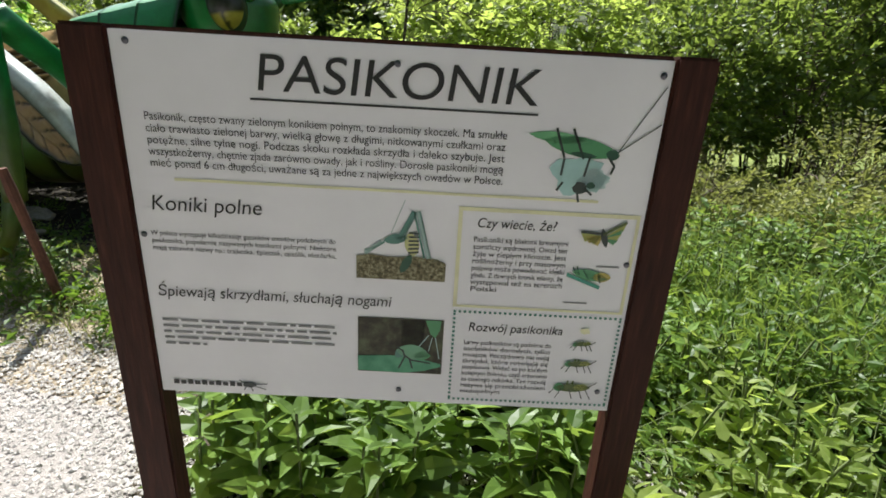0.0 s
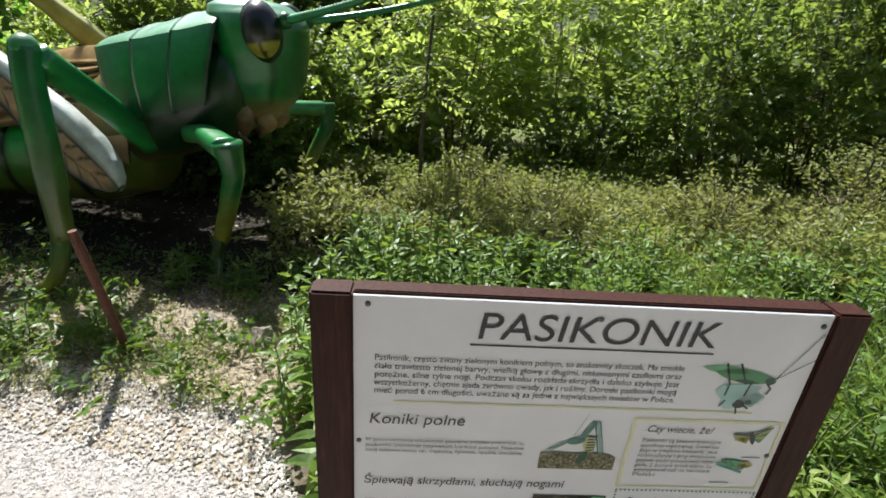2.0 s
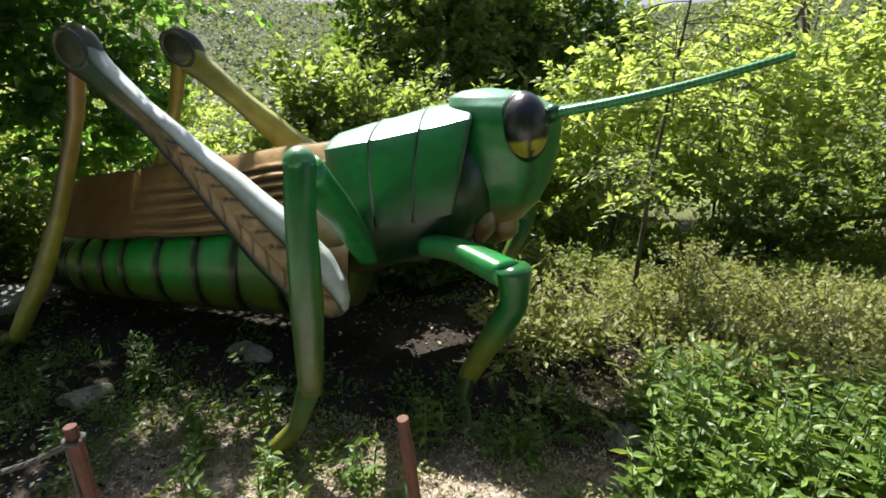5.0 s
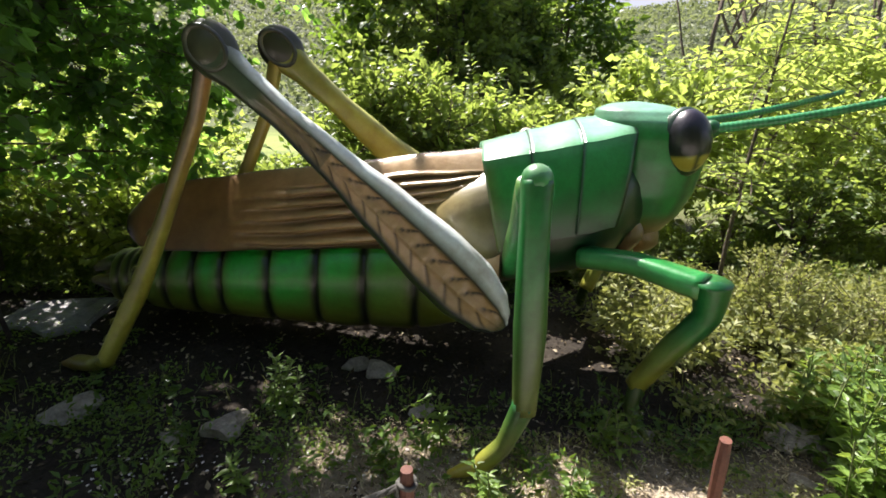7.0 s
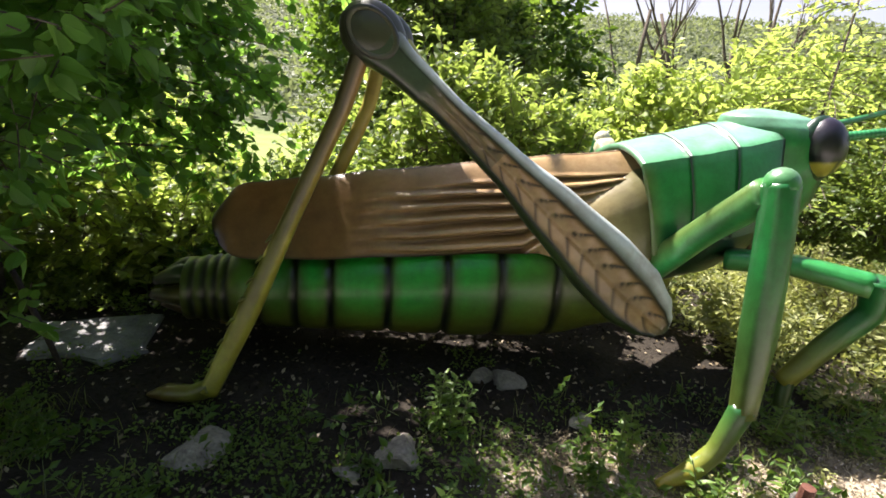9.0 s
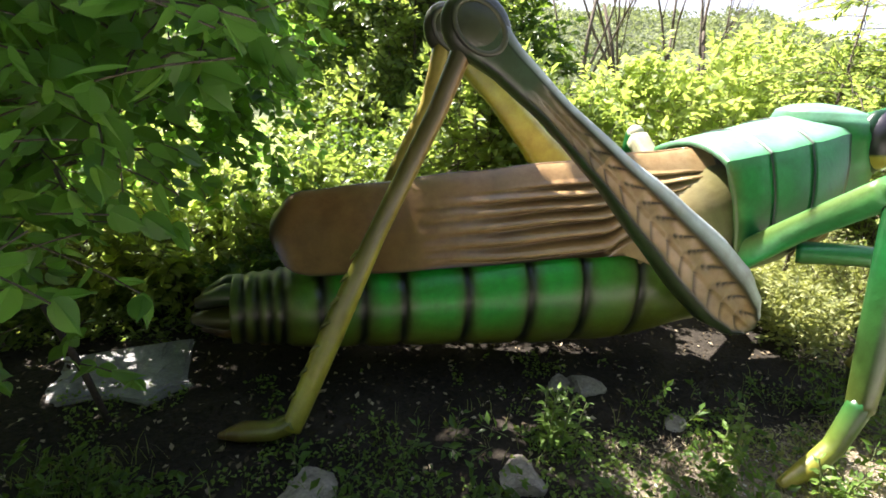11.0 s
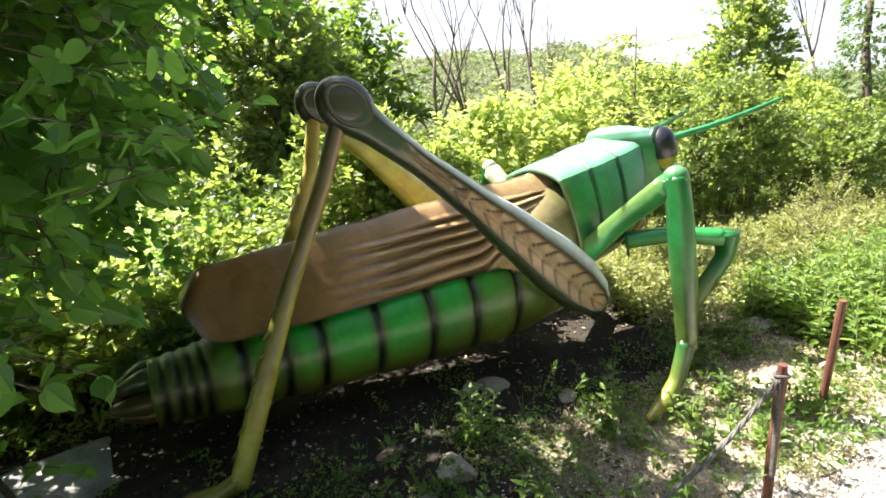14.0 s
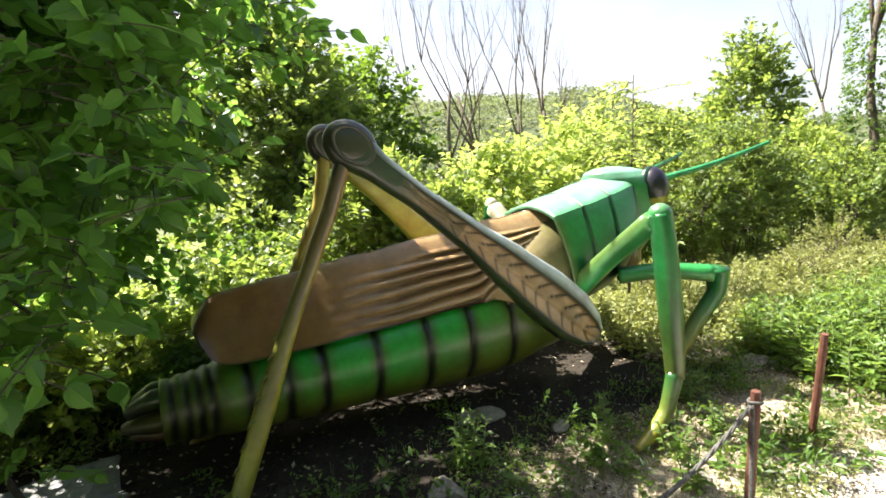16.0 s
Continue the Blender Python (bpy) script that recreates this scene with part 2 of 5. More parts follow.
def build_ground():
    xs = np.unique(np.concatenate([np.linspace(-9, 9, 150), np.sign(np.linspace(-1, 1, 81)) * (9 + 900 * np.abs(np.linspace(-1, 1, 81)) ** 2.6)]))
    ys = np.unique(np.concatenate([np.linspace(-4, 9, 110), 9 + 900 * np.linspace(0, 1, 60) ** 2.4, -4 - 700 * np.linspace(0, 1, 25) ** 2.4]))
    v = [(x, y, ground_z(x, y)) for y in ys for x in xs]
    nx = len(xs)
    f = [(j * nx + i, j * nx + i + 1, (j + 1) * nx + i + 1, (j + 1) * nx + i) for j in range(len(ys) - 1) for i in range(nx - 1)]
    k = Mat("earth and meadow", rough=0.95, spec=0.2)
    geo = k.node("ShaderNodeNewGeometry").outputs["Position"]
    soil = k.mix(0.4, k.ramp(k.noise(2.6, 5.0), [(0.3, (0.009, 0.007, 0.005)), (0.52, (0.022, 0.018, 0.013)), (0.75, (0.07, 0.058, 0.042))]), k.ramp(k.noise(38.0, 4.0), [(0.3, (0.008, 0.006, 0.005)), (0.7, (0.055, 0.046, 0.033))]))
    wood = k.mix(0.5, k.ramp(k.noise(0.03, 6.0), [(0.35, (0.02, 0.03, 0.014)), (0.5, (0.045, 0.06, 0.028)), (0.68, (0.1, 0.11, 0.06))]), k.ramp(k.noise(0.35, 5.0, 0.75), [(0.35, (0.012, 0.022, 0.009)), (0.65, (0.12, 0.14, 0.06))]))
    meadow = k.mix(0.4, k.ramp(k.noise(0.12, 4.0), [(0.35, (0.09, 0.13, 0.03)), (0.6, (0.2, 0.24, 0.06))]), k.ramp(k.noise(7.0, 5.0, 0.7), [(0.3, (0.05, 0.08, 0.02)), (0.7, (0.26, 0.29, 0.09))]))
    dist = k.node("ShaderNodeVectorMath")
    dist.operation = "LENGTH"
    k.l.new(geo, dist.inputs[0])
    fac = k.node("ShaderNodeMapRange")
    k.l.new(dist.outputs["Value"], fac.inputs[0])
    fac.inputs[1].default_value, fac.inputs[2].default_value = 9, 22
    # dry trodden earth beside the path, dark humus further in; sun and shade deepen the contrast in the colour
    sep = k.node("ShaderNodeSeparateXYZ")
    k.l.new(geo, sep.inputs[0])
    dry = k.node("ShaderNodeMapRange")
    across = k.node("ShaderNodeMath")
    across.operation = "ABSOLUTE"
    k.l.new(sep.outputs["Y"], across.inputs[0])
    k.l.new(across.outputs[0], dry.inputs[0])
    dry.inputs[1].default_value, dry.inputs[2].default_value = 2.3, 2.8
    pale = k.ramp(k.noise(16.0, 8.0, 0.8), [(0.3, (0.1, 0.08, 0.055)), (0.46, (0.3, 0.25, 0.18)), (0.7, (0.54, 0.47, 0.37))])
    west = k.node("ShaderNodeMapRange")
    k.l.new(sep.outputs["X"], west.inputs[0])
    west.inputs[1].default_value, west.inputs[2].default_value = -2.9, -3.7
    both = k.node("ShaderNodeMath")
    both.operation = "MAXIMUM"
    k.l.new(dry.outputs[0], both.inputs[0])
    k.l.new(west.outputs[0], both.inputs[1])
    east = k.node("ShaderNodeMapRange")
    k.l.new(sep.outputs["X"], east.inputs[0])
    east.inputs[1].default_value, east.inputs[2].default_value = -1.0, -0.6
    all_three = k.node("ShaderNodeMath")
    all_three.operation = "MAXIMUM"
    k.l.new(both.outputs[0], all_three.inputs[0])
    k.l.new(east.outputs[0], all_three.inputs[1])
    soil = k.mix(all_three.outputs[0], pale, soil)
    hill = k.node("ShaderNodeMapRange")
    k.l.new(dist.outputs["Value"], hill.inputs[0])
    hill.inputs[1].default_value, hill.inputs[2].default_value = 95, 135
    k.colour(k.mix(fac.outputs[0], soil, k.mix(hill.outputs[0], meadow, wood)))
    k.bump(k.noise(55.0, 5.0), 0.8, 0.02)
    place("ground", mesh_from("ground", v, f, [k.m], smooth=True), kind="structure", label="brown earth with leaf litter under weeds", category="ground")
    # gravel path: a thin bed with loose stones
    xs = np.linspace(-9, 6, 120)
    v, f = [], []
    for i, x in enumerate(xs):
        e = path_edge(x) + 0.06 * fnoise(x, 0, 4.0)
        for t in (-3.0, -1.2, 0.0, 0.5, 0.8, 1.0):
            y = t * 1.0 if t <= 0 else e * t
            v.append((x, y, 0.006 if t < 1 else -0.02))
        if i:
            a = (i - 1) * 6
            f += [(a + j, a + 6 + j, a + 7 + j, a + 1 + j) for j in range(5)]
    place("gravel_path", mesh_from("gravel_path", v, f, [M_GRAVEL_BED]), kind="structure", label="pale grey crushed gravel footpath", category="path")


build_ground()


def gravel_stones():
    rng = np.random.default_rng(3)
    k = Mat("gravel stones", rough=0.9, spec=0.3)
    isl = k.node("ShaderNodeNewGeometry").outputs["Random Per Island"]
    k.colour(k.mix(0.3, k.ramp(isl, [(0.0, (0.34, 0.31, 0.285)), (0.4, (0.55, 0.51, 0.475)), (0.8, (0.7, 0.66, 0.62)), (1.0, (0.8, 0.77, 0.73))]), k.ramp(k.noise(200.0), [(0.3, (0.3, 0.28, 0.25)), (0.7, (0.6, 0.58, 0.54))])))
    n = 38000
    x = rng.uniform(-4.4, 1.2, n)
    e = np.array([path_edge(a) for a in x])
    y = e + 0.12 - rng.exponential(0.45, n) * 1.3
    stray = rng.uniform(0, 1, n) < 0.05
    y = np.where(stray & (x < -0.9), e + rng.uniform(0.0, 0.9, n), y)
    keep = y > -0.4
    x, y = x[keep], y[keep]
    n = len(x)
    oct_v = np.array([(1, 0, 0), (-1, 0, 0), (0, 1, 0), (0, -1, 0), (0, 0, 1), (0, 0, -0.5)], float)
    oct_f = np.array([(0, 2, 4), (2, 1, 4), (1, 3, 4), (3, 0, 4), (2, 0, 5), (1, 2, 5), (3, 1, 5), (0, 3, 5)])
    sc = rng.uniform(0.0045, 0.0105, n)[:, None] * rng.uniform(0.6, 1.3, (n, 3)) * np.array((1, 1, 0.65))
    jit = oct_v[None] * sc[:, None] * rng.uniform(0.7, 1.2, (n, 6, 1))
    a = rng.uniform(0, 6.28, n)
    ca, sa = np.cos(a)[:, None], np.sin(a)[:, None]
    vx, vy = jit[:, :, 0] * ca - jit[:, :, 1] * sa, jit[:, :, 0] * sa + jit[:, :, 1] * ca
    v = np.stack([vx + x[:, None], vy + y[:, None], jit[:, :, 2] + 0.008 + np.array([ground_z(a, b) if b > 1.7 else 0.0 for a, b in zip(x, y)])[:, None]], -1).reshape(-1, 3)
    f = (np.arange(n)[:, None, None] * 6 + oct_f[None]).reshape(-1, 3)
    place("gravel", mesh_from("gravel", v, f, [k.m]), kind="stuff", label="loose pale crushed stone chippings on the path", category="gravel")


gravel_stones()


# ---- the giant grasshopper sculpture ----
def sculpture_material():
    """Airbrushed paint on glass fibre: the mesh's paint layer holds its colour, with some light and shade."""
    k = Mat("airbrushed glass fibre", rough=0.42, spec=0.5)
    att = k.node("ShaderNodeAttribute")
    att.attribute_name = "paint"
    dirt = k.noise(5.0, 8.0, 0.75)
    k.set(k.b, "Coat Weight", 0.25)
    k.set(k.b, "Coat Roughness", 0.22)
    col = k.mix(k.ramp(dirt, [(0.4, (0, 0, 0)), (0.68, (0.85, 0.85, 0.85))]), att.outputs["Color"], k.mix(1.0, att.outputs["Color"], (0.6, 0.5, 0.42), "MULTIPLY"))
    # uneven spraying: broad darker clouds and thin runs
    spray = k.ramp(k.noise(2.4, 3.0), [(0.32, (0.5, 0.52, 0.5)), (0.58, (1, 1, 1))])
    col = k.mix(0.8, col, k.mix(1.0, col, spray, "MULTIPLY"))
    k.colour(col)
    k.set(k.b, "Roughness", k.node("ShaderNodeMapRange", To_Min=0.24, To_Max=0.46, Value=k.noise(11.0, 4.0)).outputs[0])
    k.bump(k.noise(42.0, 4.0), 0.25, 0.006)
    return k.m


GREEN, MIDGREEN, DEEP = (0.017, 0.23, 0.046), (0.01, 0.11, 0.026), (0.005, 0.045, 0.013)
OLIVE, YELLOW, BLACK = (0.125, 0.15, 0.022), (0.36, 0.33, 0.04), (0.006, 0.01, 0.008)
TAN, BROWN, DARKBROWN = (0.52, 0.35, 0.16), (0.2, 0.108, 0.034), (0.05, 0.028, 0.014)
BLUEGREY, PALE, ORANGE = (0.1, 0.17, 0.13), (0.42, 0.46, 0.38), (0.4, 0.17, 0.05)


def lerp(a, b, t):
    t = max(0.0, min(1.0, t))
    return tuple(p + (q - p) * t for p, q in zip(a, b))


def table(rows, x):
    """Values between the rows of a table, by its first column."""
    rows = sorted(rows)
    if x <= rows[0][0]:
        return rows[0][1:]
    for a, b in zip(rows, rows[1:]):
        if x <= b[0]:
            t = (x - a[0]) / (b[0] - a[0])
            t = t * t * (3 - 2 * t) * 0.5 + t * 0.5
            return tuple(p + (q - p) * t for p, q in zip(a[1:], b[1:]))
    return rows[-1][1:]


class Skin:
    """Painted surfaces that end up in one mesh."""

    def __init__(self):
        self.v, self.f, self.c = [], [], []

    def sheet(self, grid, paint, closed=False, flip=False):
        """grid[i][j] places; paint[i][j] colours; closed: the rows close up."""
        o, n, m = len(self.v), len(grid), len(grid[0])
        for row, cols in zip(grid, paint):
            self.v += row
            self.c += cols
        for i in range(n - 1):
            for j in range(m if closed else m - 1):
                a, b = o + i * m + j, o + i * m + (j + 1) % m
                q = (a, b, b + m, a + m)
                self.f.append(q[::-1] if flip else q)
        return o, n, m

    def tube(self, stations, paint, sides=20, power=2.0, caps=True):
        """stations: (centre, side vector, up vector) with lengths as half widths; paint(i, angle, s) gives a colour."""
        grid, cols = [], []
        n = len(stations)
        for i, (c, s, u) in enumerate(stations):
            row, cr = [], []
            for k in range(sides):
                a = 2 * math.pi * k / sides
                ca, sa = math.cos(a), math.sin(a)
                ca, sa = math.copysign(abs(ca) ** (2 / power), ca), math.copysign(abs(sa) ** (2 / power), sa)
                row.append(tuple(c + s * ca + u * sa))
                cr.append(paint(i / (n - 1), a, i))
            grid.append(row)
            cols.append(cr)
        o, n, m = self.sheet(grid, cols, closed=True)
        if caps:
            self.f.append(tuple(reversed(range(o, o + m))))
            self.f.append(tuple(range(o + (n - 1) * m, o + n * m)))

    def limb(self, pts, sizes, paint, sides=14, power=2.2, steps=9, up=(0, 1, 0)):
        """A limb through pts; sizes: (half width across, half depth) at every point; up: the direction of the depth."""
        pts = [Vector(p) for p in pts]
        st = []
        total = len(pts) - 1
        n = steps * total + 1
        for i in range(n):
            t = i / (n - 1) * total
            k = min(int(t), total - 1)
            q = t - k
            p0, p1, p2, p3 = pts[max(k - 1, 0)], pts[k], pts[k + 1], pts[min(k + 2, total)]
            h = 0.5 * (2 * p1 + (p2 - p0) * q + (2 * p0 - 5 * p1 + 4 * p2 - p3) * q * q + (3 * p1 - p0 - 3 * p2 + p3) * q ** 3)
            c = h * 0.35 + p1.lerp(p2, q) * 0.65
            d = (pts[k + 1] - pts[k]).normalized()
            if q > 0.7 and k + 2 <= total:
                d = d.lerp((pts[k + 2] - pts[k + 1]).normalized(), (q - 0.7) / 0.6).normalized()
            if q < 0.3 and k > 0:
                d = d.lerp((pts[k] - pts[k - 1]).normalized(), (0.3 - q) / 0.6).normalized()
            w = lerp(sizes[k], sizes[k + 1], q)
            u = Vector(up)
            u = (u - d * u.dot(d)).normalized()
            s = d.cross(u).normalized()
            st.append((c, s * w[0], u * w[1]))
        self.tube(st, paint, sides, power)

    def ball(self, c, r, paint, n=16, m=20, frame=None):
        grid, cols = [], []
        fr = frame or Matrix.Identity(3)
        for i in range(n + 1):
            th = math.pi * i / n
            row, cr = [], []
            for j in range(m):
                ph = 2 * math.pi * j / m
                d = Vector((math.sin(th) * math.cos(ph), math.sin(th) * math.sin(ph), math.cos(th)))
                row.append(tuple(Vector(c) + fr @ Vector((d.x * r[0], d.y * r[1], d.z * r[2]))))
                cr.append(paint(d))
            grid.append(row)
            cols.append(cr)
        self.sheet(grid, cols, closed=True, flip=True)

    def mesh(self, name, mat, origin):
        v = [(x - origin[0], y - origin[1], z - origin[2]) for x, y, z in self.v]
        me = mesh_from(name, v, self.f, [mat], smooth=True)
        layer = me.color_attributes.new("paint", "FLOAT_COLOR", "POINT")
        layer.data.foreach_set("color", np.array([(*c[:3], 1.0) for c in self.c], dtype=np.float32).ravel())
        return me


HEAD_Y = 3.53


def axis_y(x):
    """The body's middle line, which turns a little towards the path at the head."""
    return HEAD_Y + 0.1 * max(0.0, min(1.1, -2.4 - x)) + 0.17 * max(0.0, -3.5 - x)


ABDOMEN = [(-2.55, 0.650, 0.315, 0.350), (-3, 0.570, 0.355, 0.345), (-3.5, 0.525, 0.330, 0.335), (-4, 0.475, 0.295, 0.320), (-4.4, 0.430, 0.270, 0.300), (-4.75, 0.390, 0.240, 0.280), (-5, 0.355, 0.210, 0.215), (-5.16, 0.340, 0.195, 0.205)]
GROOVES = (-2.98, -3.29, -3.59, -3.92, -4.25, -4.46, -4.68, -4.88, -4.95, -5.02, -5.1)


def grasshopper():
    sk = Skin()

    # abdomen with bulging rings
    def groove(x):
        return min((abs(x - g), -g) for g in GROOVES)[0]

    st, xs = [], []
    x = -2.55
    while x > -5.17:
        cz, rz, ry = table(ABDOMEN, x)
        g = groove(x)
        k = 1 - 0.055 * math.exp(-(g / 0.018) ** 2) + 0.012 * min(1, g / 0.1)
        st.append((Vector((x, axis_y(x), cz)), Vector((0, ry * k, 0)), Vector((0, 0, rz * k))))
        xs.append(x)
        x -= 0.0125

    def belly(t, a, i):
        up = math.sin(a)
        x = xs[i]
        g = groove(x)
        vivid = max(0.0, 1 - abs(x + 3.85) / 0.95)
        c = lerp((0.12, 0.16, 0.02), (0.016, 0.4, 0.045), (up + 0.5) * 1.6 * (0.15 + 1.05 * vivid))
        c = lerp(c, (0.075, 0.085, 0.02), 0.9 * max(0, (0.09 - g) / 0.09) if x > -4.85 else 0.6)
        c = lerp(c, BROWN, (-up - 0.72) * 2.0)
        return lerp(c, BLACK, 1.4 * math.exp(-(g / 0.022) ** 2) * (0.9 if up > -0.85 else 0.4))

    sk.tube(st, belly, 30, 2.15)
    # tail valves
    for dy, dz, r, ln, c in ((-0.06, 0.1, 0.06, 0.27, MIDGREEN), (0.06, 0.1, 0.06, 0.25, MIDGREEN), (-0.07, -0.02, 0.065, 0.3, OLIVE), (0.07, -0.02, 0.065, 0.28, OLIVE), (0.0, -0.11, 0.06, 0.26, BROWN)):
        y = axis_y(-5.15)
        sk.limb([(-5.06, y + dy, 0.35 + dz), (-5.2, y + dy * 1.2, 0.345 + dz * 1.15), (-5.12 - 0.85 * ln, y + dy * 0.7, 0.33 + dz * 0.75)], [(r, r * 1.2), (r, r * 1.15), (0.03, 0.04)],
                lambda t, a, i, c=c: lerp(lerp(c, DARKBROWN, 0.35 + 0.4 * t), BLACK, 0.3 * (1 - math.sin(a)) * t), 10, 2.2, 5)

    # folded wings
    RIDGE = [(-2.5, 1.39), (-2.9, 1.34), (-3.4, 1.265), (-3.9, 1.19), (-4.4, 1.105), (-4.75, 1.05), (-4.93, 1.02)]
    LOW = [(-2.5, 0.62), (-2.75, 0.7), (-3.1, 0.82), (-3.3, 0.8), (-3.9, 0.735), (-4.4, 0.675), (-4.7, 0.65), (-4.93, 0.66)]
    for sgn in (-1, 1):
        grid, cols = [], []
        nx, ny = 130, 90
        for i in range(nx + 1):
            t = i / nx
            x = -2.5 - 2.4 * t
            zt, zl = table(RIDGE, x)[0], table(LOW, x)[0]
            end = max(0.0, (t - 0.9) / 0.1)
            zt, zl = zt - 0.1 * end ** 5, zl + 0.11 * end ** 5
            row, cr = [], []
            for j in range(ny + 1):
                v = j / ny
                # fold lines fan out from the wing's root and gather towards the lower edge
                spread_ = min(1.0, 0.16 + t / 0.34)
                q = (v - 0.2) / (0.8 * spread_)
                fan = max(0.0, min(1.0, q * 8)) * max(0.0, min(1.0, (1.03 - q) * 8)) if spread_ < 1 else max(0.0, min(1.0, (q - 0.25 * (t - 0.3)) * 7))
                fade = max(0.0, 1 - max(0.0, t - 0.36) / 0.34) * min(1.0, 0.3 + t / 0.1)
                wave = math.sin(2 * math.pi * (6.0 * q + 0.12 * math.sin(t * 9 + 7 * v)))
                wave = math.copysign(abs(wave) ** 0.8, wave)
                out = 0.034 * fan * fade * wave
                half = (0.345 - 0.1 * t) * v ** 0.78 + 0.07 * max(0.0, 1 - t / 0.16) * math.sin(math.pi * min(1.0, v * 0.8))
                half += 0.018 * end
                z = zt + (zl - zt) * (v ** 1.15)
                row.append((x - 0.04 * end ** 2 * math.sin(v * 3.14), axis_y(x) + sgn * (half + out), z))
                c = lerp(TAN, BROWN, (t - 0.15) * 1.6)
                # shade in the troughs and sun on the crests are painted in
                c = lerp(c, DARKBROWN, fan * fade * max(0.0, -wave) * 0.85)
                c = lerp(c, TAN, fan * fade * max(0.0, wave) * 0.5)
                c = lerp(c, (0.36, 0.27, 0.15), 0.6 * max(0, 0.18 - t) / 0.18)
                edge = max(0.0, (t - 0.965) / 0.035, (v - 0.965) / 0.035 if t > 0.25 else 0, (0.02 - v) / 0.02 * (1 if t > 0.5 else 0))
                c = lerp(c, BLACK, edge * 0.85)
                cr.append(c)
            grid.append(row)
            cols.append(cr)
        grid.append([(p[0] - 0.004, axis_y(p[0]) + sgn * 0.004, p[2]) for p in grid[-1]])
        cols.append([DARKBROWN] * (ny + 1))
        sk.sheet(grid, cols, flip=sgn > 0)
        inner = [[(p[0] + 0.004, p[1] - sgn * 0.012, p[2]) for p in row] for row in grid]
        sk.sheet(inner, [[DARKBROWN] * len(r) for r in cols], flip=sgn < 0)

    # thorax under the plates
    st = [(Vector((x - 0.04, HEAD_Y, cz + 0.05)), Vector((0, ry, 0)), Vector((0, 0, rz))) for x, cz, rz, ry in
          ((-2.95, 0.72, 0.3, 0.22), (-2.7, 0.79, 0.36, 0.3), (-2.5, 0.88, 0.37, 0.34), (-2.25, 0.93, 0.36, 0.35), (-2.0, 0.98, 0.35, 0.35), (-1.82, 1.05, 0.33, 0.31), (-1.68, 1.1, 0.28, 0.24))]
    sk.tube(st, lambda t, a, i: lerp(lerp((0.3, 0.24, 0.1), DEEP, (t - 0.15) * 3.0), BROWN, (-math.sin(a) - 0.75) * 2), 24, 2.3)

    # three overlapping neck plates: roof-shaped, with sharp shoulders
    PLATE = [(-2.69, 1.4, 1.33, 0.3, 0.84, 0.37), (-2.36, 1.485, 1.39, 0.305, 0.93, 0.385), (-2.08, 1.56, 1.45, 0.3, 0.98, 0.405), (-1.83, 1.61, 1.51, 0.285, 1.03, 0.39)]
    for n, (x0, x1) in enumerate(((-2.62, -2.34), (-2.37, -2.07), (-2.1, -1.815))):
        grid, cols = [], []
        for i in range(13):
            t = i / 12
            x = x0 + (x1 - x0) * t
            zt, zs, ys, zb, yb = table(PLATE, x)
            swell = 1 + 0.02 * math.sin(math.pi * t) + (0.035 if n else 0.0) * (1 - t) ** 2
            lift = 0.01 * (1 - t) ** 2 * (1 if n else 0.3)
            prof = []
            for j in range(9):
                q = j / 8
                prof.append((yb + (ys - yb) * q + 0.03 * math.sin(math.pi * q), zb + (zs - zb) * q))
            for j in range(1, 6):
                q = j / 5
                prof.append((ys * (1 - q), zs + (zt - zs) * (q ** 0.8) + 0.012 * math.sin(math.pi * q)))
            prof = [(-y, z) for y, z in prof] + [(y, z) for y, z in prof[::-1][1:]]
            slant = [(0.12 - 0.2 * (x + 2.69) / 0.87) * max(0.0, (zs - z) / (zs - zb)) for _, z in prof]
            row = [(x + s, HEAD_Y + y * swell, z + lift) for (y, z), s in zip(prof, slant)]
            cr = []
            for (y, z) in prof:
                # roof pale mint, with sun glare put into the colour; green deepens downwards
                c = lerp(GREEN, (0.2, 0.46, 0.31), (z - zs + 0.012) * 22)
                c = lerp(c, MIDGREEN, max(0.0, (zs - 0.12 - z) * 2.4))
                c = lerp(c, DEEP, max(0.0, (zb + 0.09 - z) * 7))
                if n == 0:
                    c = lerp(c, OLIVE, max(0.0, 0.75 - t * 2.6) * (1 if z < zs - 0.05 else 0.25))
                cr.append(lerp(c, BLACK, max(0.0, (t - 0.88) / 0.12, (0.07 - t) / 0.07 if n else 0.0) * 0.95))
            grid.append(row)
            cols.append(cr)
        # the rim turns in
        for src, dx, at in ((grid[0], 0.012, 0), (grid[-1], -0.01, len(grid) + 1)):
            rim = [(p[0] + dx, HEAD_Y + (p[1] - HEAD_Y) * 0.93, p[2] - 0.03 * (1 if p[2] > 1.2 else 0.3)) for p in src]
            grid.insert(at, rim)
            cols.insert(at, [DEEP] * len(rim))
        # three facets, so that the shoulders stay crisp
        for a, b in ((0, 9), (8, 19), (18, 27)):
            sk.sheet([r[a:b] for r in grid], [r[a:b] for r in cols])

    # head
    HX, HZ = -0.08, 0.06
    HEAD = [(0.83, -1.63, 0.08, 0.12), (0.9, -1.61, 0.17, 0.19), (1.0, -1.585, 0.225, 0.235), (1.13, -1.57, 0.265, 0.265), (1.3, -1.57, 0.295, 0.285), (1.43, -1.575, 0.31, 0.285), (1.5, -1.6, 0.3, 0.262), (1.555, -1.64, 0.255, 0.215), (1.59, -1.67, 0.16, 0.135), (1.605, -1.68, 0.02, 0.02)]
    zs = np.concatenate([np.linspace(0.83, 1.47, 30), np.linspace(1.485, 1.605, 14)])
    st = []
